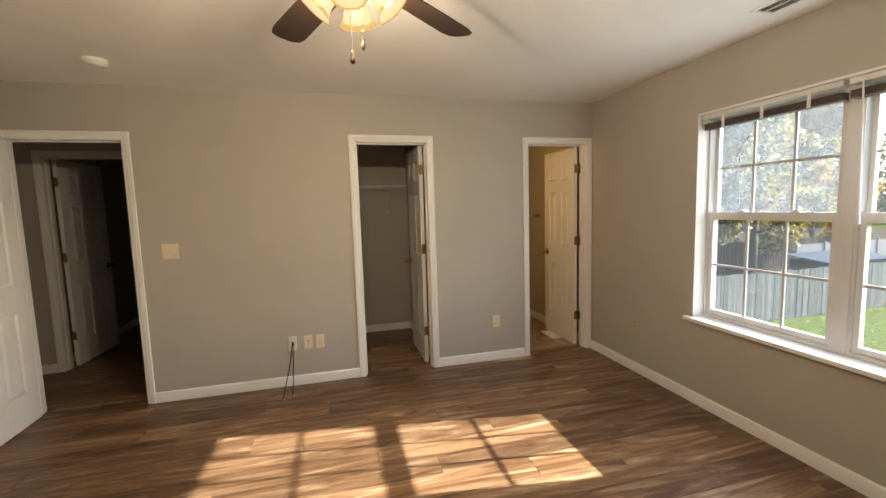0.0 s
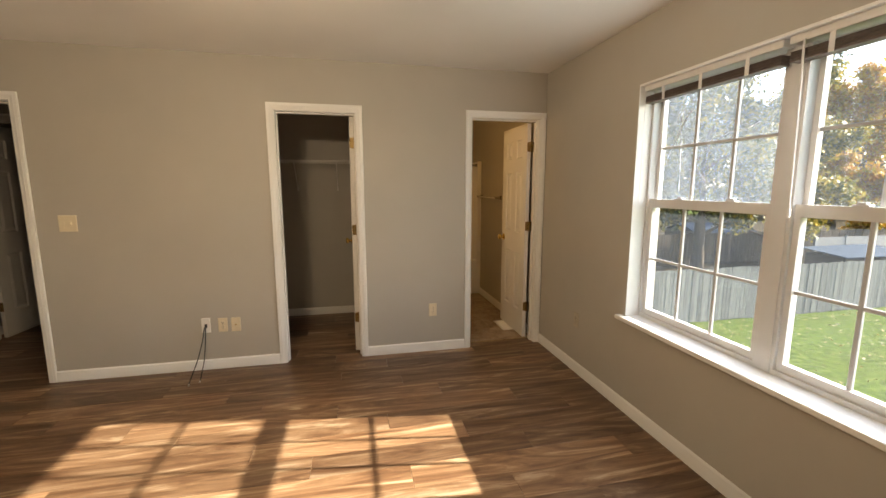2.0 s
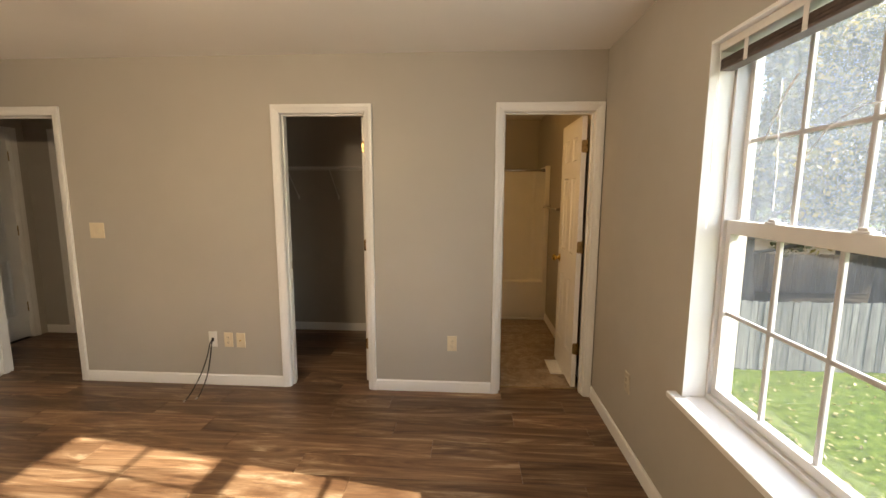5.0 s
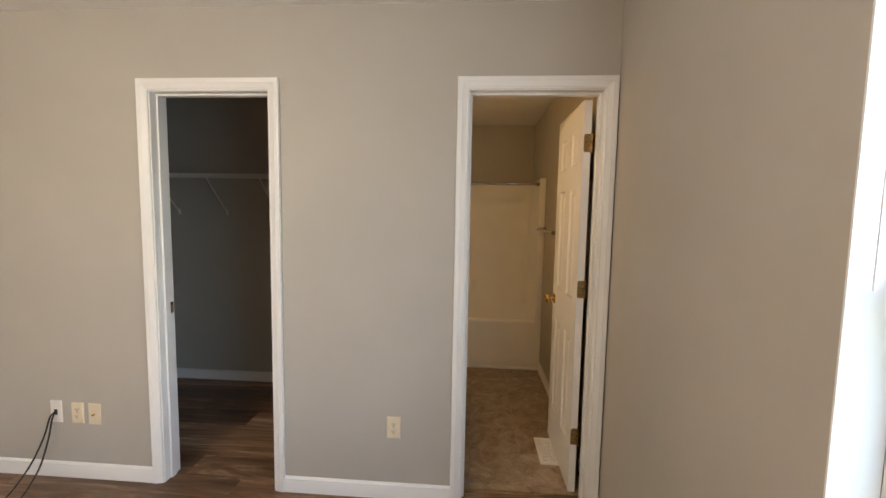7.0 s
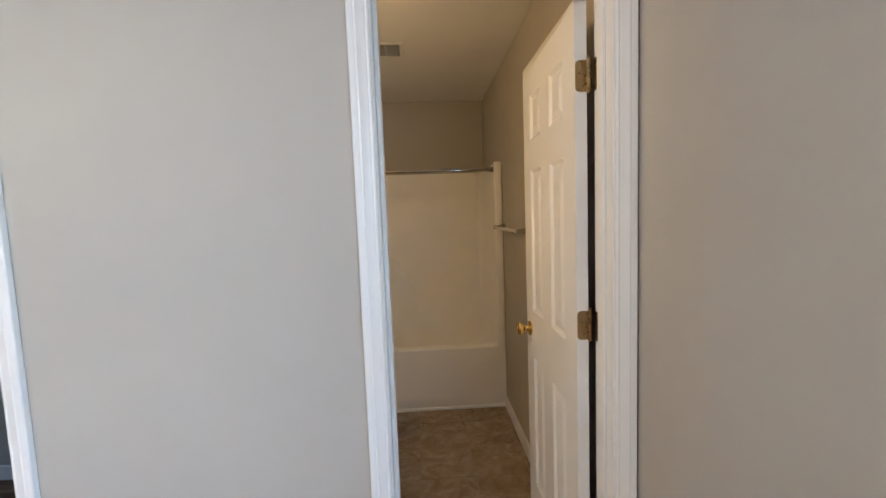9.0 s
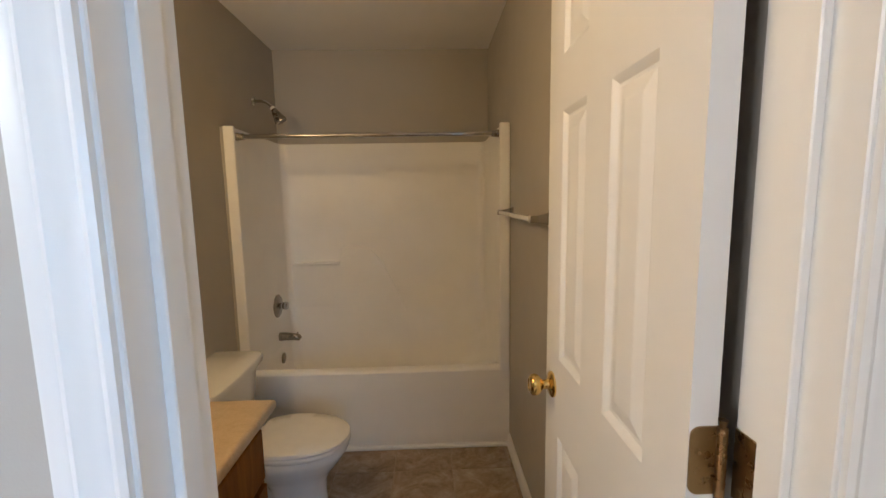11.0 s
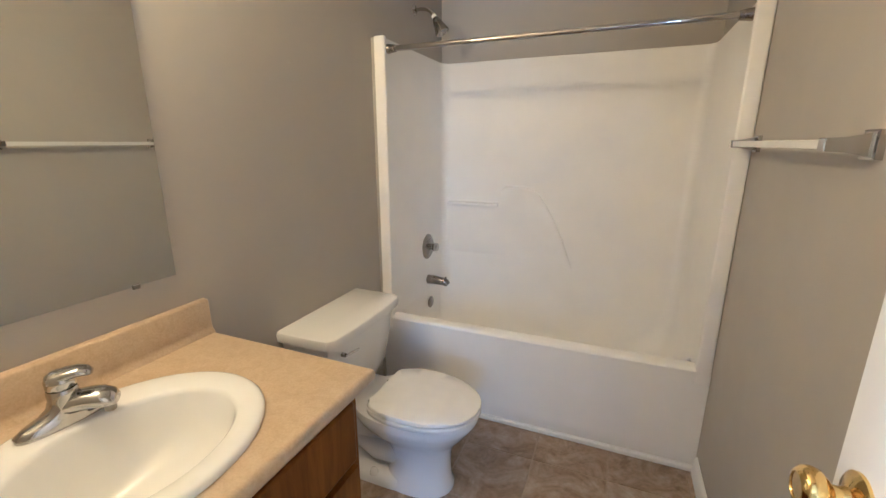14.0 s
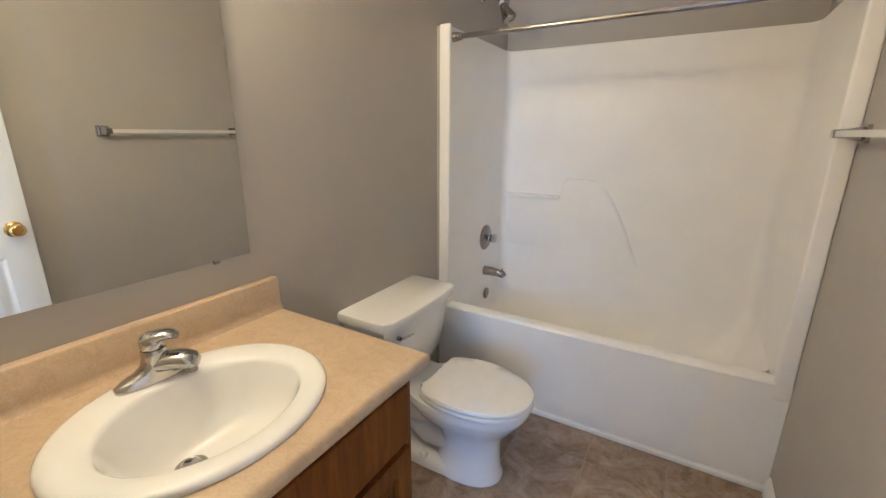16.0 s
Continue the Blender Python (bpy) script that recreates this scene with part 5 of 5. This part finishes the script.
def scatter(name, pts, size, mat, parent=None, flat=False, seed=0):
    """Many small leaves, each a bent quad, at the given places."""
    r = np.random.default_rng(seed)
    n = len(pts)
    a = r.normal(size=(n, 3))
    if flat:
        a[:, 2] *= 0.25
    a /= np.linalg.norm(a, axis=1)[:, None]
    b = np.cross(a, r.normal(size=(n, 3)))
    if flat:
        b[:, 2] *= 0.2
    b /= np.linalg.norm(b, axis=1)[:, None]
    s = size * r.uniform(0.6, 1.3, (n, 1))
    co = np.stack([pts - a * s, pts - b * s * 0.55, pts + a * s, pts + b * s * 0.55], 1).reshape(-1, 3)
    me = bpy.data.meshes.new(name)
    me.from_pydata(co.tolist(), [], np.arange(4 * n).reshape(-1, 4).tolist())
    me.materials.append(mat)
    ob = new(name, me)
    if parent:
        ob.parent = parent
    return ob


lit = np.stack([rng.uniform(5, 30, 2600), rng.uniform(3, 11.1, 2600), np.full(2600, GZ + 0.03)], 1)
tagged(scatter("leaf_litter", lit, 0.05, LITTER, None, True, 3), "pale fallen leaves scattered on the lawn", "leaves", "", "stuff")


def tree(name, x, y, height, spread, low, leaves, size, mat, seed, label, trunk_r):
    """A tapered trunk, forking limbs and a crown of leaf clumps at the limbs' ends."""
    r = random.Random(seed)
    ob = thing(name, label, "tree", "trees behind the fence", "", pose(x, y, GZ))
    ends, bm = [], B()
    tp = [Vector((0, 0, -0.3))]
    for k in range(1, 7):
        tp.append(Vector((r.uniform(-1, 1) * 0.05 * k, r.uniform(-1, 1) * 0.05 * k, height * 0.82 * k / 6)))
    tube(bm, tp, [trunk_r * (1.25 if k == 0 else 1 - 0.13 * k) for k in range(7)], 9)
    part("trunk", bm, BARK, ob, "", 60)
    bm = B()

    def grow(p, d, length, rad, depth):
        pts = [p]
        for s in range(3):
            d = (d + Vector((r.uniform(-0.25, 0.25), r.uniform(-0.25, 0.25), r.uniform(-0.05, 0.25)))).normalized()
            pts.append(pts[-1] + d * length / 3)
        tube(bm, pts, [rad, rad * 0.8, rad * 0.6, rad * 0.4], 5)
        ends.extend(pts[1:] if depth < 2 else pts[2:])
        if depth > 0:
            for s in range(3):
                a = r.uniform(0, 2 * math.pi)
                grow(pts[r.choice((1, 2, 3))], (d + Vector((math.cos(a), math.sin(a), r.uniform(-0.1, 0.5))) * 0.8).normalized(), length * 0.62, rad * 0.5, depth - 1)

    for k in range(11):
        t = low + (0.82 - low) * k / 10
        a = k * 2.4 + r.uniform(-0.3, 0.3)
        width = spread * (0.55 + 0.45 * math.sin(math.pi * min(1, 0.25 + 0.75 * k / 10)))
        grow(Vector((0, 0, height * t)), Vector((math.cos(a), math.sin(a), 0.25 + 0.05 * k)).normalized(), width * 0.62, trunk_r * 0.32, 2)
    part("limbs", bm, BARK, ob, "", 60)
    g = np.random.default_rng(seed)
    e = np.array([tuple(v) for v in ends])
    pts = e[g.integers(0, len(e), leaves)] + g.normal(size=(leaves, 3)) * np.array([0.33, 0.33, 0.28]) * spread * 0.17
    scatter("crown", pts, size, mat, ob, False, seed)
    return ob


tree("maple_tree", 32.0, 21.5, 11.5, 4.3, 0.10, 52000, 0.12, GOLD, 11, "golden autumn maple behind the fence", 0.22)
tree("shade_tree", 17.4, 17.2, 10.5, 5.6, 0.20, 26000, 0.12, OLIVE, 5, "large tree with thinning olive and yellow leaves", 0.30)
tree("shade_tree", 12.6, 17.5, 10.0, 4.6, 0.22, 20000, 0.12, OLIVE, 8, "large tree with thinning olive and yellow leaves", 0.26)
tree("shade_tree", 23.2, 18.6, 10.0, 4.4, 0.10, 26000, 0.12, YELLOWING, 15, "large tree with yellow-green autumn leaves", 0.24)
pts = []
g = np.random.default_rng(21)
for k in range(46):
    x, h = -10 + k * 2.3 + g.uniform(-1, 1), g.uniform(11, 18)
    y = g.uniform(42, 56)
    n = 1300
    z = g.uniform(0.08, 1, n)
    w = 3.0 * np.sin(np.pi * np.clip(z * 0.9 + 0.08, 0, 1)) ** 0.7
    a = g.uniform(0, 2 * np.pi, n)
    rr = w * np.sqrt(g.uniform(0.05, 1, n))
    pts.append(np.stack([x + rr * np.cos(a), y + rr * np.sin(a), GZ + z * h], 1))
tagged(scatter("far_woods", np.concatenate(pts), 0.28, FARLEAF, None, False, 22), "distant woods of mixed autumn trees", "trees", "", "stuff")


def picket_mesh(name, h, w, mat):
    bm = B()
    rings = [[bm.verts.new((x, y, z)) for x, z in ((-w / 2, 0), (w / 2, 0), (w / 2, h - 0.03), (w / 2 - 0.03, h), (-w / 2 + 0.03, h), (-w / 2, h - 0.03))] for y in (-0.009, 0.009)]
    skin(bm, rings)
    return mesh_of(name, bm, mat)


def fence(y, x0, x1, h, w, gap, mat, label, uneven, seed):
    ob = thing("fence", label, "fence", "wooden fences", "", pose(x0, y, GZ))
    r = random.Random(seed)
    me = picket_mesh("picket", h, w, mat)
    n = int((x1 - x0) / (w + gap))
    for k in range(n):
        p = new("picket", me)
        p.parent = ob
        p.matrix_basis = pose(k * (w + gap), r.uniform(-0.006, 0.006), r.uniform(-uneven, uneven) + 0.02, 0, r.uniform(-0.6, 0.6), 0)
    for z in (0.35, 1.0, h - 0.3):
        part("rail", box(B(), -0.1, x1 - x0, 0.015, 0.055, z, z + 0.09), mat, ob)
    k = 0.0
    while k < x1 - x0:
        part("post", box(B(), k, k + 0.1, 0.056, 0.15, -0.2, h - 0.05), mat, ob)
        k += 2.4
    return ob


fence(11.3, 4.0, 36.0, 1.80, 0.135, 0.006, PICKET, "weathered grey wooden picket privacy fence", 0.02, 2)
fence(20.2, 8.0, 36.0, 1.80, 0.19, 0.02, DARKWOOD, "old brown board fence, coloured dark for the shade", 0.03, 3)
vf = thing("vinyl_fence", "white panel fence beyond the neighbouring yard", "fence", "", "", pose(28.0, 19.6, GZ))
for k in range(5):
    part("panel", box(B(), k * 2.4 + 0.11, k * 2.4 + 2.4, -0.02, 0.02, 0.05, 1.45), SIDING, vf)
    part("post", box(B(), k * 2.4, k * 2.4 + 0.11, -0.055, 0.055, -0.1, 1.55, 0.01, 1), SIDING, vf)
shed = thing("lean_to", "low lean-to with a blue-grey metal roof", "shed", "", "", pose(24.6, 15.6, GZ))
part("wall", box(B(), 0.1, 4.8, 0.1, 2.0, 0.0, 0.98), DARKWOOD, shed)
bm = B()
rings = [[bm.verts.new((x, y, z)) for y, z in ((-0.1, 0.98), (2.2, 1.22), (2.2, 1.26), (-0.1, 1.02))] for x in (-0.1, 5.0)]
part("roof", skin(bm, rings), ROOFM, shed, "blue-grey metal roof")
shed = thing("garden_shed", "garden shed with a blue-grey metal roof", "shed", "", "", pose(22.5, 22.5, GZ))
part("wall", box(B(), 0, 4.4, 0, 3.0, 0.0, 1.55), DARKWOOD, shed)
bm = B()
rings = [[bm.verts.new((x, y, z)) for y, z in ((-0.3, 1.45), (1.5, 2.1), (3.3, 1.45), (1.5, 2.0))] for x in (-0.2, 4.6)]
part("roof", skin(bm, rings), ROOFM, shed, "blue-grey metal roof")
bench = thing("garden_bench", "pale wooden bench behind the fence", "bench", "", "", pose(14.6, 15.4, GZ))
for k in range(3):
    part("seat_board", box(B(), 0, 1.7, k * 0.14, k * 0.14 + 0.12, 0.43, 0.47, 0.005, 1), PICKET, bench)
for x in (0.15, 1.45):
    part("leg", box(B(), x, x + 0.09, 0.03, 0.37, 0.0, 0.43), PICKET, bench)

# ---- floor pieces, last ----
PM = {}


def piece_mesh(name, lx, ly, th, mat, ease):
    key = (name, round(lx, 3), round(ly, 3))
    if key not in PM:
        bm = B()
        rings = [[bm.verts.new((sx, sy, z)) for sx, sy in ((s, s), (lx - s, s), (lx - s, ly - s), (s, ly - s))] for z, s in ((-th, 0.0), (-ease, 0.0), (0.0, ease))]
        skin(bm, rings)
        PM[key] = mesh_of(name, bm, mat)
    return PM[key]


PW, PL = 0.178, 1.22
r = random.Random(9)


def lay(x0, x1, y0, y1, off):
    x = x0 - off
    while x < x1 - 0.01:
        a, b = max(x, x0), min(x + PL, x1)
        if b - a > 0.02:
            ob = new("plank", piece_mesh("plank", b - a - 0.0012, y1 - y0 - 0.0012, 0.011, PLANK, 0.0012))
            ob.parent = floor
            ob.location = (a + 0.0006, y0 + 0.0006, 0.0)
        x += PL


y, k = -1.3, 0
while y < 7.4:
    off = (k * 0.41 + r.uniform(-0.12, 0.12)) % PL
    y1 = y + PW
    if y1 <= YB - 0.012:
        lay(-2.6 if y1 < YN - 0.1 else -2.95, XE, y, y1, off)
    elif y < YB - 0.012:
        lay(-2.95, 0.83, y, y1, off)
        lay(0.83, XE, y, YB - 0.012, off)
    elif y < 4.95:
        lay(-2.95, 0.83, y, y1, off)
    else:
        lay(-2.80, -1.31, y, y1, off)
    y, k = y1, k + 1

TS, GJ = 0.305, 0.006
for i in range(-4, 4):
    for j in range(-5, 5):
        x0, x1 = max(XB + 0.002, 1.808 + i * TS + GJ / 2), min(XE - 0.002, 1.808 + (i + 1) * TS - GJ / 2)
        y0, y1 = max(YB - 0.008, 4.98 + j * TS + GJ / 2), min(5.50, 4.98 + (j + 1) * TS - GJ / 2)
        if x1 - x0 < 0.01 or y1 - y0 < 0.01:
            continue
        ob = new("tile", piece_mesh("tile", x1 - x0, y1 - y0, 0.006, TILE, 0.0015))
        ob.parent = bath_floor
        ob.location = (x0, y0, 0.0)
structure("threshold", box(B(), D3[0], D3[1], YB - 0.014, YB - 0.006, -0.01, 0.003, 0.001, 1), OLDBRASS, "thin metal threshold strip at the bathroom door", "threshold")
